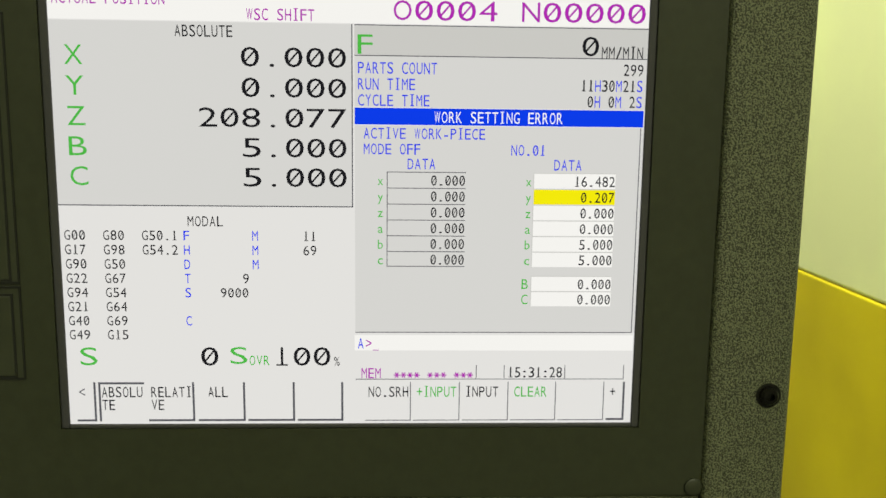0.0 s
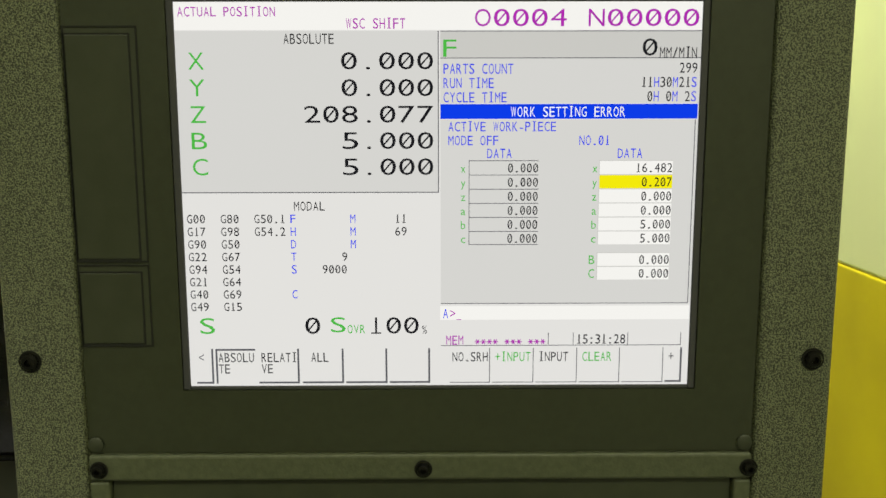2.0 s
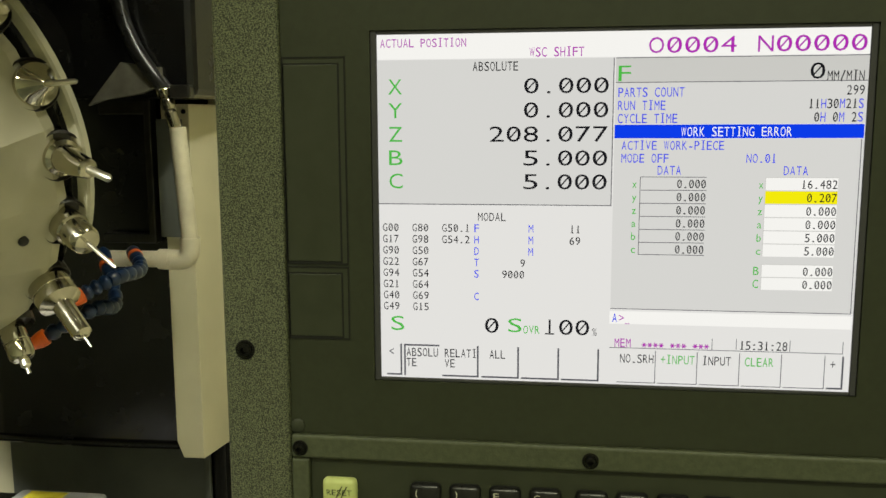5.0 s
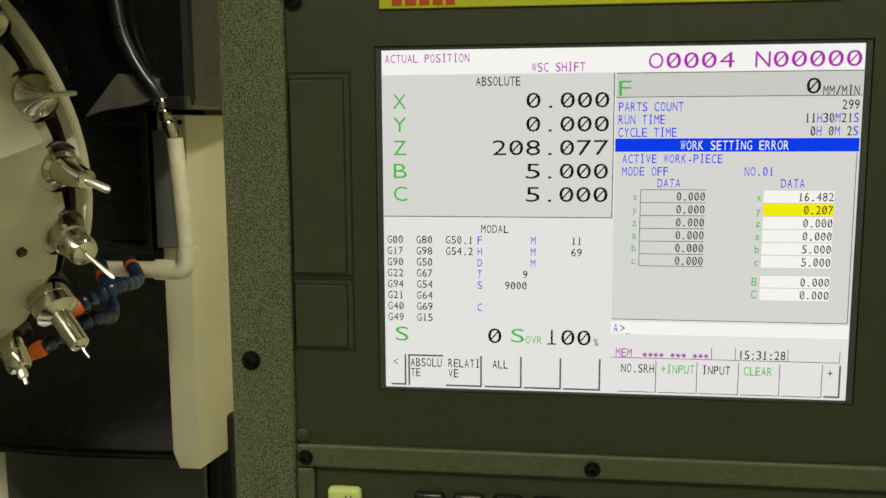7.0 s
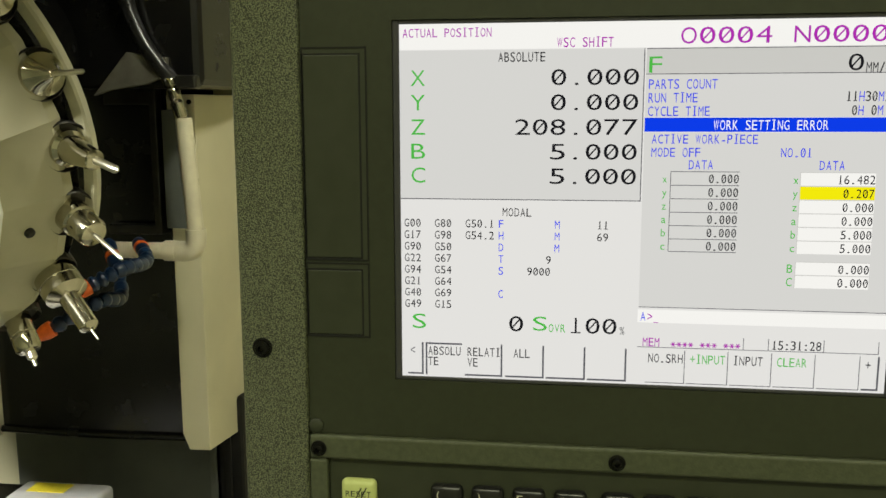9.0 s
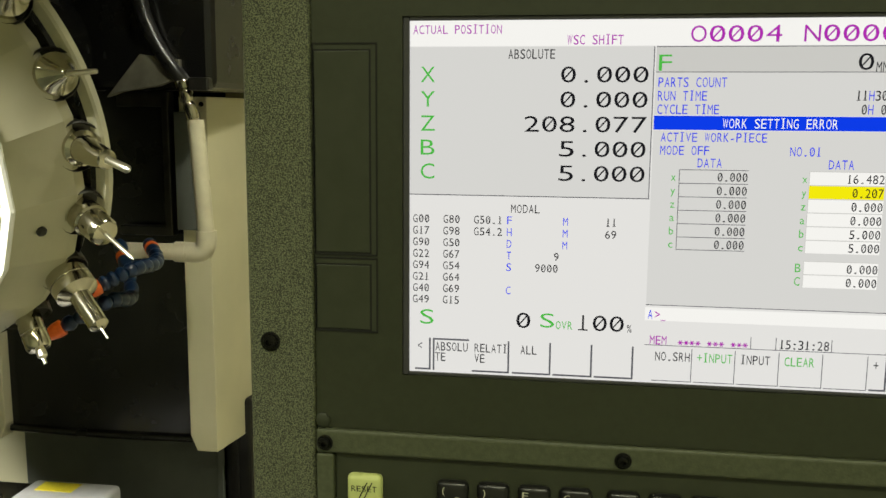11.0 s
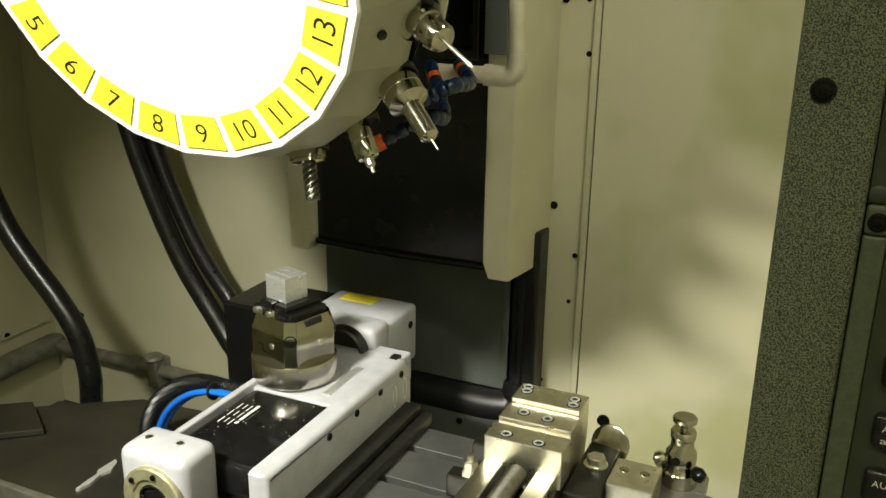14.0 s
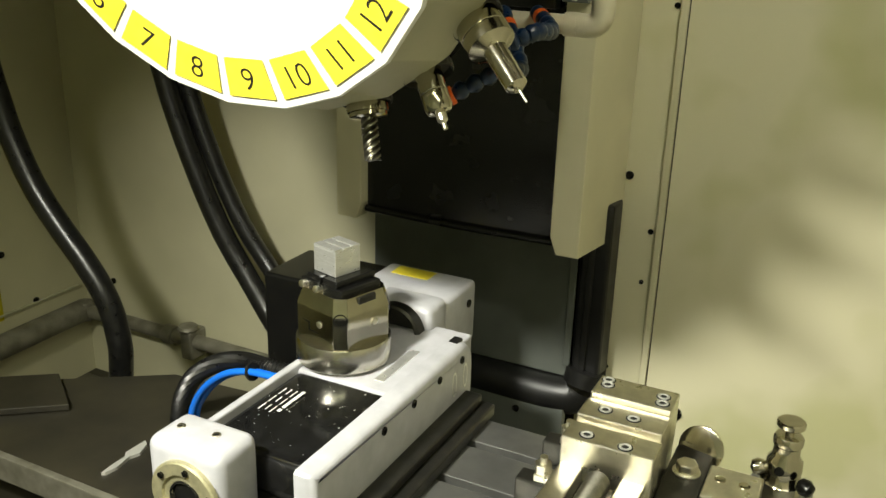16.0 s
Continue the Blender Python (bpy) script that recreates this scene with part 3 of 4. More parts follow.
cover = thing("way_cover", "oily dark brown sheet cover beside the table", "machine cover")
part("top_sheet", prism([(-1.77, 0.66), (-1.135, 0.66), (-1.135, 1.08), (-1.55, 1.04), (-1.75, 0.90)], 0.43, 0.45, None, 0.002), WAY, cover)
part("front_edge", box(-1.77, -1.135, 0.645, 0.66, 0.40, 0.452, 0.002), GREY_PIPE, cover)
part("flap", prism([(-1.77, 0.70), (-1.62, 0.82), (-1.74, 0.90), (-1.90, 0.78)], 0.452, 0.466, None, 0.002), WAY, cover, "dark bent flap")
part("skirt", box(-1.75, -1.135, 0.70, 0.98, 0.05, 0.43, 0.004), WAY, cover)
tagged(part("metal_chip", prism([(-1.4, 0.693), (-1.403, 0.724), (-1.402, 0.749), (-1.411, 0.761), (-1.409, 0.807), (-1.398, 0.8), (-1.387, 0.771), (-1.395, 0.753), (-1.389, 0.718), (-1.394, 0.696)], 0.450, 0.456), CHIP), "pale curled metal chip on the dark cover", "metal chip")

# rotary table
rotary = thing("rotary_table", "white rotary table with black cover on the machine table", "rotary table")
part("base_plate", box(-1.12, -0.785, 0.54, 0.985, 0.60, 0.622, 0.004), DARK_STEEL, rotary, "oily dark base plate")
part("base_plate", box(-1.11, -0.805, 0.55, 0.975, 0.622, 0.640, 0.004), DARK_STEEL, rotary, "oily dark base plate")
def rounded_rail(x0, x1, y0, y1, z0, z1, corner, edge):
    """A long side rail: the upper rear corner drawn round, the outer upper edge softened."""
    outline = [(y0, z0), (y1, z0)]
    outline += [(y1 - corner + corner * math.cos(radians(a)), z1 - corner + corner * math.sin(radians(a))) for a in range(0, 91, 15)]
    outline += [(y0 + 0.004, z1), (y0, z1 - 0.004)]
    bm = prism(outline, x0, x1)
    soft = [e for e in bm.edges if all(abs(v.co.z - x1) < 1e-6 for v in e.verts) and max(v.co.y for v in e.verts) > z0 + 0.01]
    bmesh.ops.bevel(bm, geom=soft, offset=edge, segments=5, profile=0.5, affect="EDGES")
    bm.transform(Matrix.Rotation(radians(90), 4, "Z") @ Matrix.Rotation(radians(90), 4, "X"))
    return bm


rail = part("side_rail", rounded_rail(-0.864, -0.834, 0.530, 1.0, 0.630, 0.730, 0.045, 0.014), WHITE, rotary, "", True)
part("edge_pad", box(-0.862, -0.846, 0.955, 0.978, 0.7245, 0.7315, 0.002, 2), RUBBER, rail, "black rubber pad")
for y in (0.925, 0.965):
    ring = prism([(0.008 * math.cos(radians(a)), 0.022 * math.sin(radians(a))) for a in range(0, 360, 20)], 0, 0.0012, pose(-0.8345, y, 0.672, 90, 0, 90))
    part("slot_rim", ring, ALU, rail, "bright slot rim")
    part("slot", prism([(0.005 * math.cos(radians(a)), 0.018 * math.sin(radians(a))) for a in range(0, 360, 20)], 0, 0.0016, pose(-0.8345, y, 0.672, 90, 0, 90)), WHITE, rail)
for y in (0.70, 0.787, 0.87, 0.95):
    part("screw", lathe([(0.0065, 0), (0.0065, 0.003), (0.0035, 0.0035), (0.0035, 0.001)], 12, pose(-0.8348, y, 0.706, 0, 90)), SCREW, rail)
part("cover", box(-1.05, -0.866, 0.57, 0.80, 0.64, 0.702, 0.014, 4), BLACK_GLOSS, rotary, "glossy black cover", True)
part("body", box(-1.055, -0.866, 0.80, 1.06, 0.64, 0.700, 0.005), WHITE, rotary)
part("side_rail", box(-1.064, -1.051, 0.58, 1.0, 0.64, 0.709, 0.003), WHITE, rotary)
part("groove", box(-0.928, -0.912, 0.83, 0.95, 0.699, 0.702, 0.001), ALU, rotary)
block = part("end_block", box(-1.065, -0.942, 0.485, 0.565, 0.60, 0.745, 0.016, 4), WHITE, rotary, "", True)
part("flange", lathe([(0.0545, 0), (0.0545, 0.006), (0.052, 0.008), (0.036, 0.008), (0.034, 0.004), (0.026, 0.004), (0.025, 0.001)], 48, pose(-0.998, 0.485, 0.673, 90)), BRASSY, block, "yellowed steel flange", True)
# The block is solid; a black disc paints the bore's dark inside.
part("bore", lathe([(0.0255, 0), (0.0255, 0.0052), (0.023, 0.0054), (0.021, 0.0014)], 32, pose(-0.998, 0.485, 0.673, 90)), BLACK_GLOSS, block, "black disc standing in for the shaded bore", True)
for i in range(6):
    a = radians(60 * i + 20)
    part("screw", lathe([(0.0045, 0), (0.0045, 0.003), (0.002, 0.0035)], 10, pose(-0.998 + 0.044 * math.cos(a), 0.477, 0.673 + 0.044 * math.sin(a), 90)), SCREW, block)
for x, y in ((-1.038, 0.525), (-0.984, 0.530)):
    part("screw", lathe([(0.006, 0), (0.006, 0.0015), (0.004, 0.002), (0.0035, 0.0)], 14, pose(x, y, 0.745)), STEEL, block)
part("housing", box(-1.13, -0.940, 1.10, 1.235, 0.60, 0.728, 0.010, 3), WHITE, rotary, "", True)
part("front_cheek", box(-1.06, -0.935, 1.03, 1.10, 0.60, 0.740, 0.012, 3), WHITE, rotary, "", True)
part("spindle_nose", lathe([(0.054, 0), (0.054, 0.020), (0.050, 0.024), (0.046, 0.024), (0.042, 0.006), (0.001, 0.006)], 40, pose(-0.998, 1.03, 0.690, 90)), DARK_STEEL, rotary, "knurled steel nose", True)
part("motor_box", box(-1.35, -1.132, 1.10, 1.26, 0.45, 0.706, 0.006), BLACK, rotary, "black motor housing")
part("type_plate", box(-1.10, -1.02, 1.18, 1.22, 0.728, 0.7295), LABEL_YELLOW, rotary, "yellow type plate")
part("screw", lathe([(0.008, 0), (0.008, 0.003), (0.005, 0.004)], 12, pose(-0.940, 1.20, 0.69, 0, 90)), SCREW, rotary)
# printed logo on the black cover, as plain strokes and bars
for k in range(3):
    y0 = 0.668 + k * 0.025
    for dims in ((-1.0285, -1.0265, y0, y0 + 0.020), (-1.0185, -1.0165, y0 + 0.004, y0 + 0.020), (-1.0085, -1.0065, y0, y0 + 0.020)):
        part("logo_stroke", box(*dims, 0.7022, 0.7026), SILVER_LETTER, rotary)
for y0, y1 in ((0.676, 0.684), (0.688, 0.742)):
    part("logo_bar", box(-1.0005, -0.9945, y0, y1, 0.7022, 0.7025), SILVER_LETTER, rotary)
part("print_bar", box(-0.989, -0.987, 0.690, 0.728, 0.7022, 0.7025), GUNMETAL, rotary)
# cutting flecks lying on the cover and the body
random.seed(7)
flecks = bmesh.new()
for i in range(60):
    x, y, r = random.uniform(-1.04, -0.895), random.uniform(0.585, 0.79), random.choice((0.0004, 0.0006, 0.0006, 0.0011))
    add_box(flecks, -r, r, -r * 0.5, r * 0.5, 0, r * 0.6, 0, 1, pose(x, y, 0.7021, 0, 0, random.uniform(0, 180)))
tagged(part("metal_flecks", flecks, CHIP), "pale metal flecks scattered on the black cover", "metal flecks", kind="stuff")

# chuck with jaws and the aluminium blank
chuck = thing("vise_chuck", "nickel plated clamping chuck with black jaws", "chuck")
CX, CY = -1.012, 0.874
LOW = Matrix.Translation((0, 0, 0.694)) @ Matrix.Diagonal((1, 1, 0.9, 1)) @ Matrix.Translation((0, 0, -0.694))
turn = pose(CX, CY, 0, 0, 0, -16) @ LOW
part("base_ring", lathe([(0.064, 0.690), (0.068, 0.692), (0.068, 0.705), (0.0755, 0.707), (0.077, 0.709), (0.077, 0.749), (0.0755, 0.752), (0.060, 0.753), (0.02, 0.753)], 72, pose(CX, CY, 0) @ LOW), RING, chuck, "turned steel ring", True)


def tapered_block(z_low, z_mid, z_top, half, cut, half_top, cut_top):
    """An eight-sided block: wide sides, cut corners, the top drawn in."""
    bm, rings = bmesh.new(), []
    for z, h, c in ((z_low, half, cut), (z_mid, half, cut), (z_top, half_top, cut_top)):
        rings.append([bm.verts.new((x, y, z)) for x, y in ((-h, -h + c), (-h + c, -h), (h - c, -h), (h, -h + c), (h, h - c), (h - c, h), (-h + c, h), (-h, h - c))])
    for a, b in zip(rings, rings[1:]):
        for k in range(8):
            bm.faces.new((a[k], a[(k + 1) % 8], b[(k + 1) % 8], b[k]))
    bm.faces.new(rings[0][::-1])
    bm.faces.new(rings[-1])
    bmesh.ops.bevel(bm, geom=list(bm.edges), offset=0.0012, segments=2, profile=0.5, affect="EDGES")
    bm.transform(turn)
    return bm


part("body", tapered_block(0.744, 0.814, 0.844, 0.0595, 0.0165, 0.052, 0.015), NICKEL, chuck)
part("top_slide", box(-0.058, 0.058, -0.018, 0.018, 0.829, 0.842, 0.0015, 1, turn), DARK_STEEL, chuck)
for a in (0, 90, 180, 270):
    # No hole is cut; a black disc paints the shade inside it.
    part("key_hole", lathe([(0.012, 0), (0.012, 0.0018), (0.010, 0.002), (0.009, 0.0012), (0.0005, 0.0012)], 18, turn @ pose(0, 0, 0, 0, 0, a + 45) @ pose(0, -0.0715, 0.808, 80)), SCREW, chuck)
    part("plug", lathe([(0.0055, 0), (0.0065, 0.002), (0.0045, 0.003)], 12, turn @ pose(0, 0, 0, 0, 0, a) @ pose(0.012, -0.0595, 0.790, 90)), STEEL, chuck)
part("engraving", box(-0.030, -0.014, -0.0601, -0.0585, 0.786, 0.7875, 0, 2, turn), SCREW, chuck)
part("engraving", box(-0.015, -0.0135, -0.0601, -0.0585, 0.772, 0.7875, 0, 2, turn), SCREW, chuck)
part("engraving", box(-0.015, 0.008, -0.0601, -0.0585, 0.771, 0.7725, 0, 2, turn), SCREW, chuck)
for x0, x1 in ((-0.055, -0.010), (-0.002, 0.043)):
    jaw = bmesh.new()
    add_box(jaw, x0, x1, -0.042, 0.042, 0.832, 0.856, 0.002, 1, turn)
    add_box(jaw, x0 * 0.72, x1 * 0.72, -0.042, 0.042, 0.856, 0.868, 0.002, 1, turn)
    part("jaw", jaw, BLACK, chuck, "black steel jaw")
for x in (-0.040, -0.006):
    part("jaw_screw", lathe([(0.0065, 0), (0.0065, 0.012), (0.003, 0.013)], 12, turn @ pose(x, -0.041, 0.846, 78)), STEEL, chuck)
blank = box(-0.038, 0.014, -0.028, 0.024, 0.868, 0.914, 0.001, 1, turn)
for y0, y1 in ((-0.028, -0.012), (-0.010, 0.006), (0.008, 0.024)):
    add_box(blank, -0.038, 0.014, y0, y1, 0.914, 0.918, 0.0005, 1, turn)
tagged(part("aluminium_blank", blank, ALU), "raw aluminium workpiece with sawn grooves in the jaws", "workpiece")

# machine vise
vise = thing("machine_vise", "steel machine vise with stepped jaws and a screw", "vise")
part("base", box(-0.605, -0.485, 0.60, 0.96, 0.60, 0.655, 0.003), STEEL, vise)
part("bed_rail", box(-0.605, -0.572, 0.60, 0.80, 0.655, 0.680, 0.002), STEEL, vise)
part("bed_rail", box(-0.518, -0.485, 0.60, 0.80, 0.655, 0.680, 0.002), STEEL, vise)
jaw = part("rear_jaw", box(-0.602, -0.484, 0.900, 0.958, 0.655, 0.737, 0.002), STEEL, vise)
part("jaw_plate", box(-0.604, -0.482, 0.846, 0.898, 0.655, 0.728, 0.002), STEEL, vise)
part("jaw_plate", box(-0.606, -0.480, 0.836, 0.845, 0.655, 0.715, 0.001), STEEL, vise)
part("front_jaw", box(-0.606, -0.478, 0.788, 0.834, 0.655, 0.722, 0.002), STEEL, vise)
for x, y, z in ((-0.585, 0.93, 0.737), (-0.503, 0.935, 0.737), (-0.588, 0.945, 0.737), (-0.500, 0.915, 0.737), (-0.570, 0.872, 0.728), (-0.528, 0.868, 0.728), (-0.575, 0.805, 0.722), (-0.520, 0.800, 0.722)):
    part("jaw_bolt", lathe([(0.0088, 0), (0.0088, 0.0018), (0.0075, 0.0022), (0.0056, 0.0020), (0.0050, 0.0006)], 20, pose(x, y, z)), ALU, vise, "bright socket bolt")
    # Near-black disc draws a dark outline round each bolt.
    part("dark_outline", lathe([(0.0108, 0), (0.0108, 0.0006), (0.009, 0.0008)], 20, pose(x, y, z)), GROOVE, vise)
thread = lathe([(0.0155 + 0.0012 * (i % 2), i * 0.0018) for i in range(100)], 20, along((-0.545, 0.595, 0.676), (-0.545, 0.78, 0.676)))
part("screw_spindle", thread, GUNMETAL, vise, "threaded steel spindle", True)
part("trough", box(-0.571, -0.519, 0.60, 0.79, 0.654, 0.660), BLACK, vise)


def clamp(x, y):
    ob = thing("step_clamp", "dark steel clamp with a hex nut beside the vise", "clamp", "clamps beside the vise")
    part("block", box(x - 0.026, x + 0.030, y - 0.016, y + 0.016, 0.60, 0.640, 0.003), DARK_STEEL, ob)
    part("toe", box(x + 0.0, x + 0.034, y - 0.013, y + 0.013, 0.640, 0.652, 0.002), STEEL, ob)
    part("nut", prism(hexagon(0.013), 0.652, 0.666, pose(x + 0.01, y, 0), 0.001), STEEL, ob)
    part("stud", rod((x + 0.01, y, 0.66), (x + 0.01, y, 0.676), 0.006, 12), STEEL, ob)


clamp(-0.640, 0.905)
clamp(-0.640, 0.795)
fixture = thing("fixture_block", "black fixture block with a hex bolt beside the vise", "fixture")
part("block", box(-0.480, -0.425, 0.80, 0.97, 0.60, 0.648, 0.004), DARK_STEEL, fixture)
part("bolt", prism(hexagon(0.016), 0.648, 0.664, pose(-0.452, 0.90, 0), 0.002), STEEL, fixture)
part("bolt_washer", lathe([(0.020, 0.645), (0.020, 0.650), (0.018, 0.651)], 20, pose(-0.452, 0.90, 0)), STEEL, fixture)
part("disc", lathe([(0.034, 0), (0.034, 0.005), (0.032, 0.006), (0.010, 0.006)], 32, along((-0.445, 0.97, 0.650), (-0.46, 0.90, 0.672))), NICKEL, fixture, "round steel disc", True)
pale = thing("setting_block", "pale steel block with two bolts on the table", "fixture")
part("block", box(-0.424, -0.350, 0.85, 0.935, 0.60, 0.650, 0.003), STEEL, pale)
for x in (-0.405, -0.372):
    part("bolt", lathe([(0.008, 0), (0.008, 0.002), (0.005, 0.003)], 16, pose(x, 0.90, 0.65)), NICKEL, pale)
setter = thing("tool_setter", "turned steel tool setter with a flat button", "tool setter")
SX, SY = -0.330, 0.985
part("bracket", box(SX - 0.045, SX + 0.045, 0.967, SY + 0.04, 0.575, 0.600, 0.003), TABLE, setter)
part("foot", lathe([(0.030, 0.60), (0.030, 0.625), (0.026, 0.63), (0.025, 0.64)], 28, pose(SX, SY, 0)), NICKEL, setter, "", True)
part("barrel", lathe([(0.025, 0.64), (0.026, 0.645), (0.025, 0.66), (0.019, 0.668), (0.0185, 0.683), (0.021, 0.686), (0.021, 0.696), (0.019, 0.699), (0.006, 0.70)], 28, pose(SX, SY, 0)), NICKEL, setter, "", True)
part("stem", lathe([(0.006, 0.70), (0.006, 0.713)], 14, pose(SX, SY, 0)), NICKEL, setter)
part("button", lathe([(0.018, 0.713), (0.020, 0.715), (0.020, 0.721), (0.018, 0.723)], 28, pose(SX, SY, 0)), NICKEL, setter, "flat steel button", True)
part("sight", lathe([(0.007, 0), (0.007, 0.002), (0.004, 0.002)], 14, pose(SX - 0.004, SY - 0.0255, 0.652, 90)), SCREW, setter)
part("knob", lathe([(0.0, 0), (0.010, 0.003), (0.013, 0.012), (0.010, 0.021), (0, 0.024)], 16, along((SX - 0.022, SY, 0.640), (SX - 0.06, SY - 0.01, 0.634))), NICKEL, setter, "", True)
part("knob", lathe([(0.0, 0), (0.010, 0.003), (0.013, 0.012), (0.010, 0.021), (0, 0.024)], 16, along((SX + 0.024, SY - 0.02, 0.640), (SX + 0.05, SY - 0.04, 0.635))), SCREW, setter, "", True)

# ---- hoses ----
tagged(part("drain_hose", tube([(-2.07, 1.05, 1.35), (-2.035, 1.05, 1.10), (-2.003, 1.05, 0.975), (-1.978, 1.05, 0.902), (-1.930, 1.05, 0.807), (-1.866, 1.05, 0.727), (-1.798, 1.05, 0.654), (-1.743, 1.05, 0.575), (-1.720, 1.05, 0.489), (-1.722, 1.05, 0.418), (-1.73, 1.04, 0.30)], 0.027, 16, 8), HOSE, None, "", True),
              "thick black rubber hose hanging in the machine", "hose", "black hoses")
tagged(part("supply_hose", tube([(-1.86, 1.36, 1.5), (-1.845, 1.36, 1.148), (-1.82, 1.36, 1.002), (-1.757, 1.36, 0.827), (-1.681, 1.36, 0.665), (-1.60, 1.36, 0.545), (-1.50, 1.34, 0.44), (-1.35, 1.25, 0.40)], 0.026, 16, 8), HOSE, None, "", True),
       "black rubber hose hanging behind the turret", "hose", "black hoses")
tagged(part("supply_hose", tube([(-1.82, 1.40, 1.5), (-1.808, 1.40, 1.147), (-1.79, 1.40, 0.999), (-1.725, 1.40, 0.823), (-1.648, 1.40, 0.673), (-1.56, 1.40, 0.56), (-1.45, 1.36, 0.47), (-1.34, 1.25, 0.45)], 0.022, 16, 8), HOSE, None, "", True),
       "black rubber hose hanging behind the turret", "hose", "black hoses")
for dy, dz in ((0.0, 0.0), (0.016, -0.007)):
    tagged(part("air_tube", tube([(-1.352, 0.86 + dy, 0.43), (-1.342, 0.86 + dy, 0.500), (-1.325, 0.86 + dy, 0.542 + dz), (-1.296, 0.86 + dy, 0.579 + dz), (-1.252, 0.86 + dy, 0.612 + dz), (-1.201, 0.86 + dy, 0.629 + dz), (-1.146, 0.86 + dy, 0.633 + dz), (-1.06, 0.87 + dy, 0.637 + dz)], 0.0062, 12, 8), BLUE_TUBE, None, "", True),
           "bright blue air tube curving to the rotary table", "tube", "air tubes")
tagged(part("cable_tie", rod((-1.2015, 0.867, 0.626), (-1.1965, 0.867, 0.6275), 0.0165, 16), RUBBER, None, "", True), "black cable tie round the blue tubes", "cable tie")
tagged(part("ribbed_conduit", tube([(-1.418, 0.90, 0.42), (-1.410, 0.90, 0.462), (-1.396, 0.90, 0.509), (-1.363, 0.90, 0.560), (-1.306, 0.90, 0.601), (-1.246, 0.90, 0.620), (-1.183, 0.90, 0.621), (-1.06, 0.90, 0.622)], 0.0165, 14, 24, 0.10), HOSE, None, "", False),
       "black ribbed cable conduit curving to the rotary table", "conduit")

# ---- unseen fixtures added for the machine's lights and the hall's lamps ----
fixture = thing("unseen_lamp", "slim unseen fill lamp added under the machine roof", "lamp")
d = (Vector(LIT) - Vector(FILL_LAMP)).normalized()
part("housing", box(-0.035, 0.035, -0.07, 0.07, 0.004, 0.03, 0.005, 2, look(FILL_LAMP, LIT)), CREAM_DIRTY, fixture)
part("arm", rod(Vector(FILL_LAMP) - d * 0.02, (FILL_LAMP[0], 0.72, 2.10), 0.01), CREAM_DIRTY, fixture)
# Housing and rod are added to carry the key light.
low_fixture = thing("unseen_lamp", "slim unseen key lamp on a rod, added before the machine door", "lamp")
part("housing", box(-0.13, 0.13, -0.06, 0.06, 0.004, 0.025, 0.004, 2, look(LOW_LAMP, LOW_LIT)), CREAM_DIRTY, low_fixture)
part("arm", rod((LOW_LAMP[0], -0.512, 2.13), (LOW_LAMP[0], -0.512, 3.198), 0.008), CREAM_DIRTY, low_fixture, "", True)
for x, y, w in ((0.4, -1.6, 2.2), (0.1, 1.0, 1.2)):
    hl = thing("ceiling_lamp", "long pale ceiling lamp added out of view in the hall", "lamp", "hall lamps")
    part("housing", box(x - w / 2, x + w / 2, y - 0.25, y + 0.25, 3.13, 3.198, 0.01), HALL_M, hl)

# ---- the control panel ----
panel = thing("control_panel", "dark olive machine control panel with lit display and keys", "control panel")
TOP, LOW = 1.66, 1.02
housing = bmesh.new()
add_box(housing, -0.182, -0.1505, -0.004, 0.10, LOW, TOP, 0.0025, 3)
add_box(housing, 0.1345, 0.1660, -0.004, 0.10, LOW, TOP, 0.0025, 3)
add_box(housing, -0.151, 0.135, 0.012, 0.09, LOW + 0.01, TOP - 0.01)
part("housing", housing, HAMMER, panel, "dark speckled hammertone housing", True)


def plate_with_hole(x0, x1, z0, z1, hx0, hx1, hz0, hz1, y0, y1):
    """A flat plate in one piece with a rectangular opening."""
    bm = bmesh.new()
    rings = [[bm.verts.new((x, y, z)) for x, z in ((a, c), (b, c), (b, d), (a, d))] for a, b, c, d, y in ((x0, x1, z0, z1, y1), (x0, x1, z0, z1, y0), (hx0, hx1, hz0, hz1, y0), (hx0, hx1, hz0, hz1, y1))]
    for p, q in zip(rings, rings[1:]):
        for k in range(4):
            bm.faces.new((p[k], p[(k + 1) % 4], q[(k + 1) % 4], q[k]))
    bmesh.ops.recalc_face_normals(bm, faces=bm.faces)
    return bm


part("face_plate", plate_with_hole(-0.1500, 0.1340, 1.3415, TOP - 0.05, -0.1088, 0.1088, 1.3690, 1.5312, -0.0015, 0.010), PANEL, panel)
bez = bmesh.new()
for dims in ((-0.1088, -0.1058, 1.369, 1.5312), (0.1058, 0.1088, 1.369, 1.5312), (-0.1058, 0.1058, 1.369, 1.3706), (-0.1058, 0.1058, 1.5294, 1.5312)):
    add_box(bez, dims[0], dims[1], -0.0006, 0.008, dims[2], dims[3], 0.0004, 1)
part("display_bezel", bez, BEZEL, panel, "black display edge with its reflection put into the colour")
part("ledge", box(-0.1500, 0.1340, -0.0042, 0.010, 1.3295, 1.3412, 0.0015, 3), LEDGE, panel, "olive painted ledge")
part("ledge_side", box(-0.1500, -0.1415, -0.0042, 0.010, LOW + 0.02, 1.3292, 0.001), LEDGE, panel)
part("ledge_side", box(0.1265, 0.1340, -0.0042, 0.010, LOW + 0.02, 1.3292, 0.001), LEDGE, panel)
part("key_plate", box(-0.1412, 0.1262, -0.0010, 0.010, LOW + 0.02, 1.3292, 0.0005), PANEL2, panel)


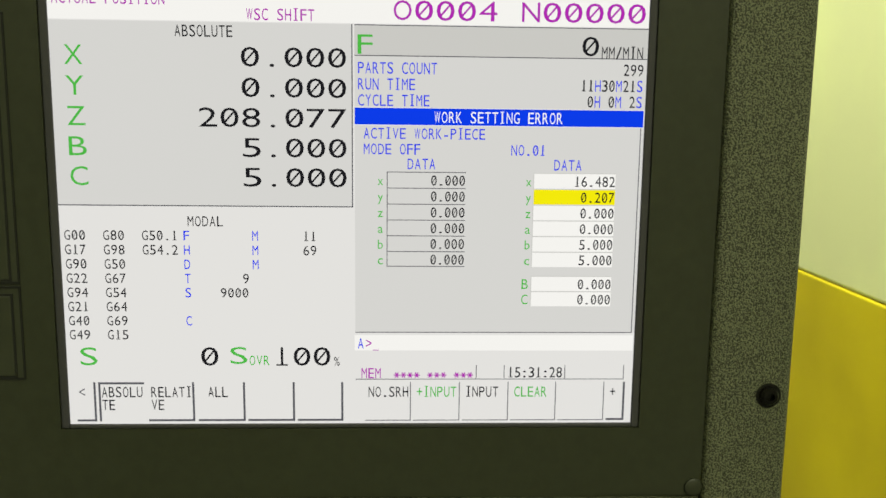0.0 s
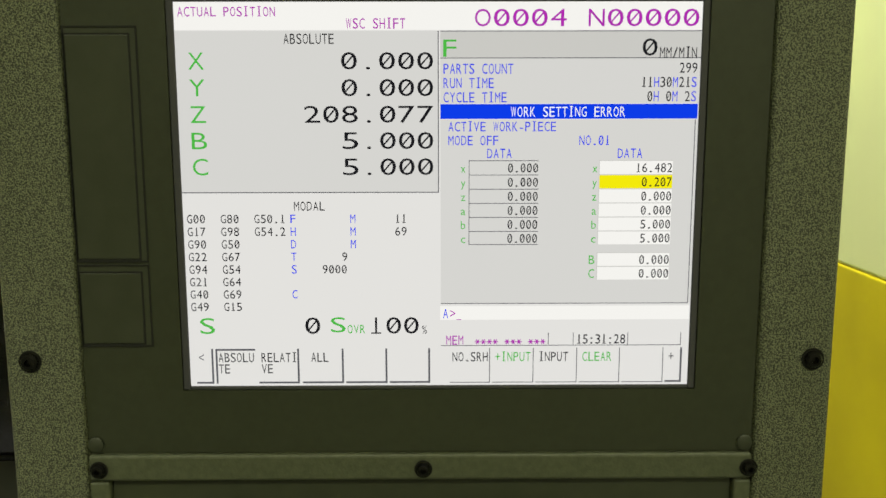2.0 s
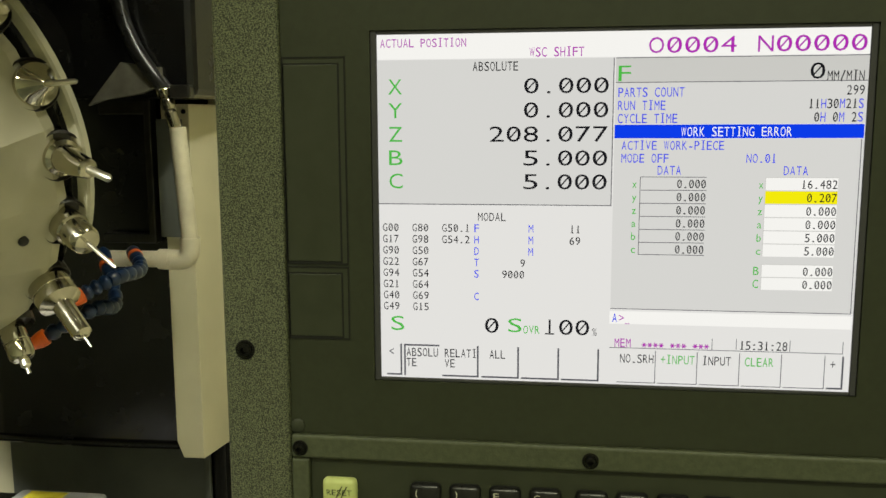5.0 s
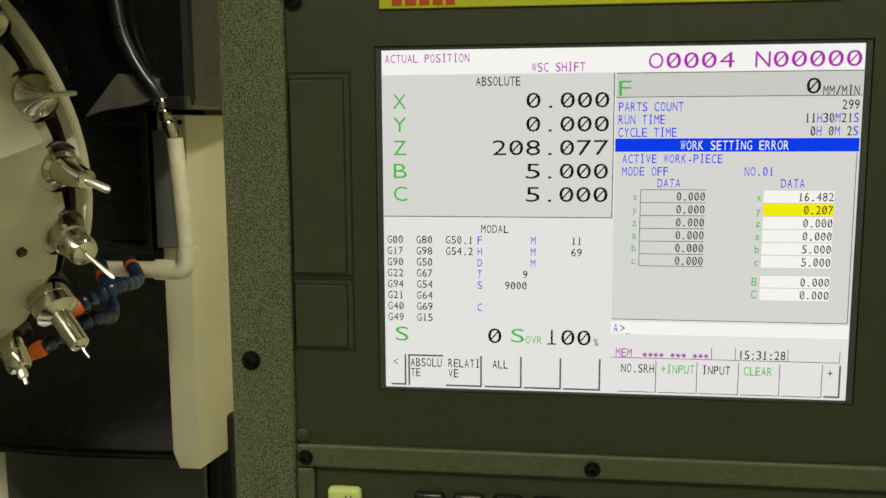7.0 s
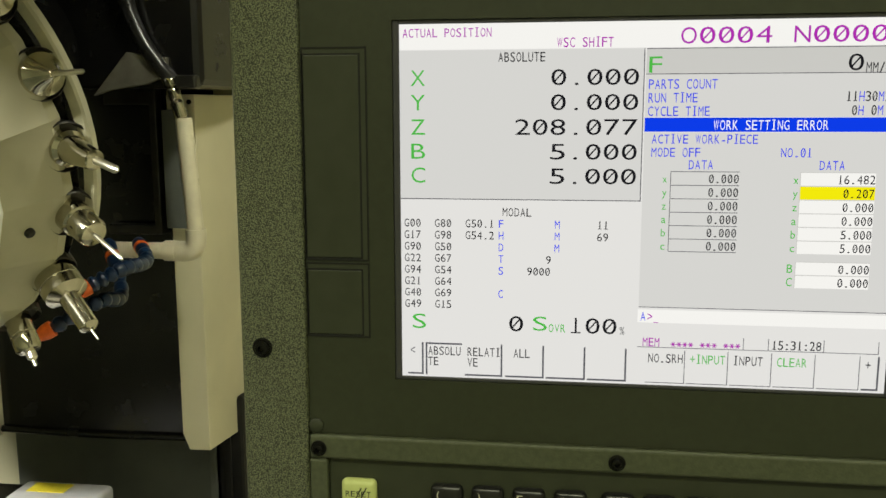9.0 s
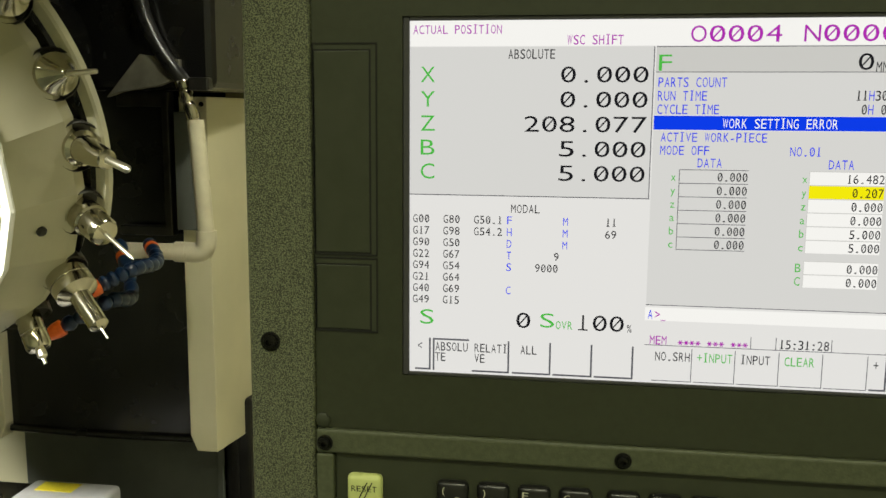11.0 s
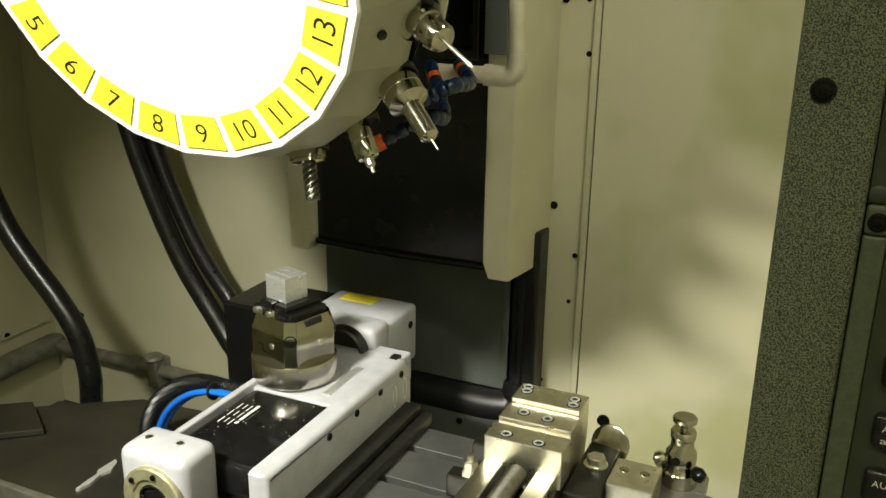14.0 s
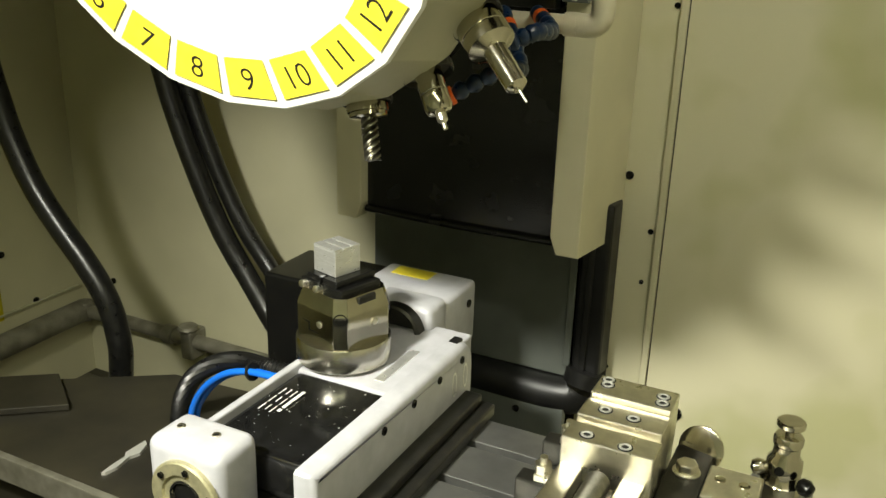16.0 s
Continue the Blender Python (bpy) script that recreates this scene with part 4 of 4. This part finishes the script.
def flat_frame(x0, x1, z0, z1, w, y0, y1):
    bm = bmesh.new()
    for d in ((x0, x0 + w, z0, z1), (x1 - w, x1, z0, z1), (x0 + w, x1 - w, z0, z0 + w), (x0 + w, x1 - w, z1 - w, z1)):
        add_box(bm, d[0], d[1], y0, y1, d[2], d[3])
    return bm


# the card slot's two covers, their shade lines painted as near-black frames
for z0, z1 in ((1.4255, 1.5190), (1.3895, 1.4225)):
    slot = part("slot_cover", box(-0.1490, -0.1238, -0.0023, 0.002, z0 + 0.0005, z1 - 0.0025, 0.0004), PANEL2, panel)
    part("recess", box(-0.1497, -0.1208, -0.0017, -0.0012, z0 - 0.0004, z1 + 0.0004), PANEL2, slot)
    part("gap", flat_frame(-0.1499, -0.1202, z0 - 0.0010, z1 + 0.0010, 0.0007, -0.0020, -0.0012), GROOVE, slot)
    part("gap", flat_frame(-0.1496, -0.1231, z0 - 0.0002, z1 - 0.0018, 0.0008, -0.0020, -0.0012), GROOVE, slot)


def button_screw(x, y, z, r=0.0034):
    sc = part("screw", lathe([(r * 1.25, 0), (r * 1.25, 0.0005), (r, 0.0006), (r, 0.0016), (r * 0.75, 0.0026), (r * 0.42, 0.0028), (r * 0.40, 0.0012)], 18, pose(x, y, z, 90)), SCREW, panel, "black socket screw", True)
    part("washer", lathe([(r * 1.35, 0), (r * 1.35, 0.0003)], 18, pose(x, y - 0.0001, z, 90)), GROOVE, sc)


for x in (-0.1455, -0.007, 0.1325):
    button_screw(x, -0.0042, 1.3348, 0.0029)
for x in (-0.1713, 0.1572):
    button_screw(x, -0.0040, 1.3828, 0.0036)
button_screw(-0.1462, -0.0015, 1.5520)
for x in (-0.1470, 0.1310):
    part("boss", lathe([(0.0034, 0), (0.0034, 0.0010), (0.0028, 0.0014)], 18, pose(x, -0.0015, 1.3452, 90)), PANEL2, panel, "", True)
# tag above the display
tag = part("name_plate", box(-0.1060, 0.0950, -0.0026, -0.0013, 1.5475, 1.5660, 0.0004), NAME_YELLOW, panel, "yellow plate with red print")
for x0, x1 in ((-0.1000, -0.0955), (-0.0940, -0.0890), (-0.0875, -0.0830), (-0.0815, -0.0770), (-0.0755, -0.0715)):
    part("print_bar", box(x0, x1, -0.0029, -0.0025, 1.5488, 1.5600), RED_INK, tag)
# grey hinge leaves on the panel's edge
for z0, z1 in ((1.4715, 1.5030), (1.5036, 1.5360)):
    part("hinge", box(0.1655, 0.1695, 0.010, 0.030, z0, z1, 0.001), GREY_SHEET, panel, "grey hinge leaf")

# ---- the display ----
U = 0.00033
INKS = {
    "black": glow("display_black", (0.012, 0.012, 0.014)), "green": glow("display_green", (0.075, 0.48, 0.06)), "blue": glow("display_blue", (0.035, 0.06, 0.82)),
    "bar": glow("display_bar", (0.004, 0.045, 0.80)), "violet": glow("display_violet", (0.42, 0.02, 0.42)), "white": glow("display_white", (0.91, 0.90, 0.86)),
    "grey": glow("display_grey", (0.67, 0.665, 0.635)), "mid": glow("display_mid_grey", (0.59, 0.585, 0.55)), "yellow": glow("display_yellow", (0.90, 0.82, 0.004)),
    "line": glow("display_line", (0.10, 0.10, 0.11)), "dim": glow("display_dim_white", (0.77, 0.76, 0.73)),
}
display = part("display", box(-0.1057, 0.1057, 0.0, 0.006, 1.3707, 1.5293), INKS["dim"], panel, "lit machine display with position read-outs")


def at_uv(u, v, layer):
    return pose(-0.1056 + u * U, -0.00012 * layer, 1.5292 - v * U, 90)


def field(u0, v0, u1, v1, ink, layer=1, name="display_field"):
    bm = bmesh.new()
    a, b = at_uv(u0, v1, layer), at_uv(u1, v0, layer)
    p, q = a.translation, b.translation
    bm.faces.new([bm.verts.new(c) for c in ((p.x, p.y, p.z), (q.x, p.y, p.z), (q.x, p.y, q.z), (p.x, p.y, q.z))])
    return part(name, bm, INKS[ink], display)


def write(text, u, v, cell, high, ink, fill=0.80, layer=4):
    """Text whose first cell starts at u and whose letters are centred on v."""
    return part("display_text", lettering(text, cell * U, high * U, at_uv(u, v + high / 2, layer), fill, True, 0.004 if high > 18 else 0.0), INKS[ink], display)


def outline(u0, v0, u1, v1, ink="line", w=1.0, sides="tblr", layer=3):
    if "t" in sides:
        field(u0, v0, u1, v0 + w, ink, layer, "display_rule")
    if "b" in sides:
        field(u0, v1 - w, u1, v1, ink, layer, "display_rule")
    if "l" in sides:
        field(u0, v0, u0 + w, v1, ink, layer, "display_rule")
    if "r" in sides:
        field(u1 - w, v0, u1, v1, ink, layer, "display_rule")


field(0, 0, 640, 33, "white")
field(0, 34, 320, 231, "grey")
field(322, 34, 640, 67, "mid")
field(322, 67, 640, 121, "grey")
field(322, 141, 640, 372, "grey")
outline(0, 34, 320, 231, "line", 1.2, "br")
outline(322, 34, 640, 67, "line", 1.0, "tb")
outline(322, 141, 637, 373, "line", 1.0, "br")
write("ACTUAL POSITION", 4, 11, 7.95, 12, "violet")
write("WSC SHIFT", 207, 25, 8.15, 13, "violet")
write("O0004 N00000", 362, 18, 23.0, 22, "violet", 0.84)
write("ABSOLUTE", 131, 43, 7.8, 13, "black")
for k, (name, value) in enumerate((("X", "0.000"), ("Y", "0.000"), ("Z", "208.077"), ("B", "5.000"), ("C", "5.000"))):
    v = 69 + k * 32.2
    write(name, 12, v, 25, 22, "green", 0.76)
    write(value, 315 - 23.2 * len(value), v, 23.2, 22, "black", 0.84)
write("MODAL", 138, 247, 8, 12, "black")
for k, row in enumerate(("G00 G80 G50.1", "G17 G98 G54.2", "G90 G50", "G22 G67", "G94 G54", "G21 G64", "G40 G69", "G49 G15")):
    v = 263 + k * 16.05
    for u, word in zip((4, 46, 88), row.split()):
        write(word, u, v, 8, 11.5, "black")
    if k in (0, 1, 2, 3, 4, 6):
        write("FHDTS C"[k], 133, v, 8, 11.5, "blue")
    if k < 3:
        write("M", 208, v, 8, 11.5, "blue")
for text, u, k in (("11", 264, 0), ("69", 264, 1), ("9", 197, 3), ("9000", 172, 4)):
    write(text, u, 263 + k * 16.05, 8, 11.5, "black")
write("S", 12, 400, 25, 22, "green", 0.76)
write("0", 147, 400, 23, 23, "black", 0.84)
write("S", 179, 399, 24, 21, "green", 0.80)
write("OVR", 202, 405, 8, 12, "green")
write("100", 228, 400, 22.5, 23, "black", 0.84)
write("%", 297, 406, 8, 11, "black")
write("F", 322, 54, 23, 22, "green", 0.70)
write("0", 566, 53, 23, 22, "black", 0.80)
write("MM/MIN", 589, 60, 7.8, 14, "black")
for k, (name, value) in enumerate((("PARTS COUNT", "299"), ("RUN TIME", "11 30 21 "), ("CYCLE TIME", "0  0  2 "))):
    v = 79 + 17.2 * k
    write(name, 325, v, 7.9, 13, "blue")
    write(value, 637 - 7.7 * len(value), v - 1, 7.7, 13, "black")
write("  H  M  S", 637 - 7.7 * 9, 95.2, 7.7, 13, "blue")
write(" H  M  S", 637 - 7.7 * 8, 112.4, 7.7, 13, "blue")
field(322, 122, 639, 140, "bar", 2)
write("WORK SETTING ERROR", 408, 131, 7.9, 13, "white")
write("ACTIVE WORK-PIECE", 331, 149, 7.9, 12.5, "blue")
write("MODE OFF", 331, 166, 7.9, 12.5, "blue")
write("NO.01", 493, 166, 7.9, 12.5, "blue")
write("DATA", 379, 182, 8, 12.5, "blue")
write("DATA", 541, 182, 8, 12.5, "blue")
for k, (name, one, two) in enumerate((("x", "0.000", "16.482"), ("y", "0.000", "0.207"), ("z", "0.000", "0.000"), ("a", "0.000", "0.000"), ("b", "0.000", "5.000"), ("c", "0.000", "5.000"))):
    v = 200 + k * 17.7
    write(name, 346, v + 0.5, 8, 11, "green", 0.7)
    write(name, 510, v + 0.5, 8, 11, "green", 0.7)
    outline(357, v - 9, 444, v + 8.6, "line", 0.9, "tlb" if k == 5 else "tl")
    field(520, v - 8.4, 611, v + 8.4, "yellow" if k == 1 else "white", 2)
    outline(519, v - 9, 611, v + 8.6, "mid", 0.9, "tl")
    write(one, 444 - 7.8 * 5, v, 7.8, 12, "black")
    write(two, 611 - 7.8 * len(two), v, 7.8, 12, "black")
for k, name in enumerate("BC"):
    v = 316 + k * 17.7
    write(name, 508, v, 9, 12, "green")
    field(520, v - 8.4, 611, v + 8.4, "white", 2)
    outline(519, v - 9, 611, v + 8.6, "mid", 0.9, "tl")
    write("0.000", 611 - 7.8 * 5, v, 7.8, 12, "black")
field(321, 376, 639, 394, "white")
write("A", 324, 385, 8, 13, "blue")
write(">_", 333, 385, 8, 13, "violet")
write("MEM", 328, 420, 7.8, 13, "violet")
write("**** *** ***", 365, 422, 7.6, 13, "violet", 0.95)
write("15:31:28", 495, 419, 8, 13, "black")
outline(322, 411, 460, 428, "line", 0.9, "br")
outline(460, 411, 492, 428, "line", 0.9, "br")
outline(492, 411, 562, 428, "line", 0.9, "br")
outline(562, 411, 630, 428, "line", 0.9, "br")


def soft_key(u0, u1, lines, ink="black", pressed=False, edge=2.4):
    field(u0, 431, u1, 477, "dim", 2, "soft_key")
    outline(u0, 431, u1, 477, "line", edge, "tl" if pressed else "br", 3)
    for k, word in enumerate(lines):
        write(word, u0 + 3, 442 + 15 * k, 7.8, 13, ink)


soft_key(8, 30, ("<",), "line")
soft_key(33, 84, ("ABSOLU", "TE"), pressed=True)
soft_key(88, 140, ("RELATI", "VE"))
soft_key(144, 197, (" ALL",))
soft_key(200, 253, ())
soft_key(256, 308, ())
soft_key(333, 385, ("NO.SRH",), edge=1.0)
soft_key(388, 441, ("+INPUT",), "green", edge=1.0)
soft_key(444, 497, ("INPUT",), edge=1.0)
soft_key(500, 552, ("CLEAR",), "green", edge=1.0)
soft_key(555, 608, (), edge=1.0)
soft_key(611, 632, ("+",))


# ---- the keys ----
def key(x, z, big="", small="", words=(), pale=False, w=0.0152, h=0.0152):
    """One key, its legend lying on its face."""
    bm = box(-w / 2, w / 2, -0.0045, 0.0015, -h / 2, h / 2, 0.0027, 3)
    ob = part("key", bm, KEY_PALE if pale else KEY, panel, "pale yellow key" if pale else "black key", True)
    ob.location = (x, -0.001, z)
    m = pose(0, -0.00462, 0, 90)
    if big:
        part("legend", lettering(big, 0.0058, 0.0062, m @ Matrix.Translation((-0.0002, -0.0052, 0)), 0.85), LEGEND, ob)
    if small:
        part("legend", lettering(small, 0.0032, 0.0034, m @ Matrix.Translation((-0.0056, 0.0020, 0)), 0.85), LEGEND, ob)
    for k, word in enumerate(words):
        c = min(0.0030, 0.0125 / max(1, len(word)))
        part("legend", lettering(word, c, 0.0030, m @ Matrix.Translation((-c * len(word) / 2, 0.0006 - 0.0052 * k, 0)), 0.85), INK if pale else LEGEND, ob)
    return ob


reset = key(-0.1265, 1.3115, words=("RESET",), pale=True, w=0.0170, h=0.0172)
for k in (-0.0012, 0.0012):
    part("slash", prism([(-0.0022 + k, -0.0042), (-0.0016 + k, -0.0042), (0.0030 + k, 0.0052), (0.0024 + k, 0.0052)], 0.0, 0.0001, pose(0, -0.00462, 0, 90)), INK, reset)
LETTERS = ((("O", "("), ("N", ")"), ("G", "E"), ("P", "C")), (("X", "U"), ("Y", "V"), ("Z", "W"), ("Q", "?")), (("I", ","), ("J", "A"), ("K", "B"), ("R", "")),
           (("M", "#"), ("S", "="), ("T", "*"), ("L", "+")), (("F", "["), ("D", "]"), ("H", "&"), ("B", "")))
DIGITS = ("789", "456", "123", "-0.", "   ")
for r, row in enumerate(LETTERS):
    z = 1.3120 - 0.0187 * r
    for c, (big, small) in enumerate(row):
        key(-0.0845 + 0.0190 * c, z, big, small)
    for c, big in enumerate(DIGITS[r]):
        if big != " ":
            key(-0.0060 + 0.0186 * c, z, big, "")
    key(0.0520, z)
for x, z, words in ((-0.1272, 1.2755, ("ESC",)), (-0.1090, 1.2755, ("A", "SHIFT")), (-0.1272, 1.2490, ("ABC", "abc")), (-0.1090, 1.2490, ("CTRL",)), (-0.1272, 1.2240, ("AUX",)), (-0.1090, 1.2240, ("ALT",)), ):
    key(x, z, words=words)
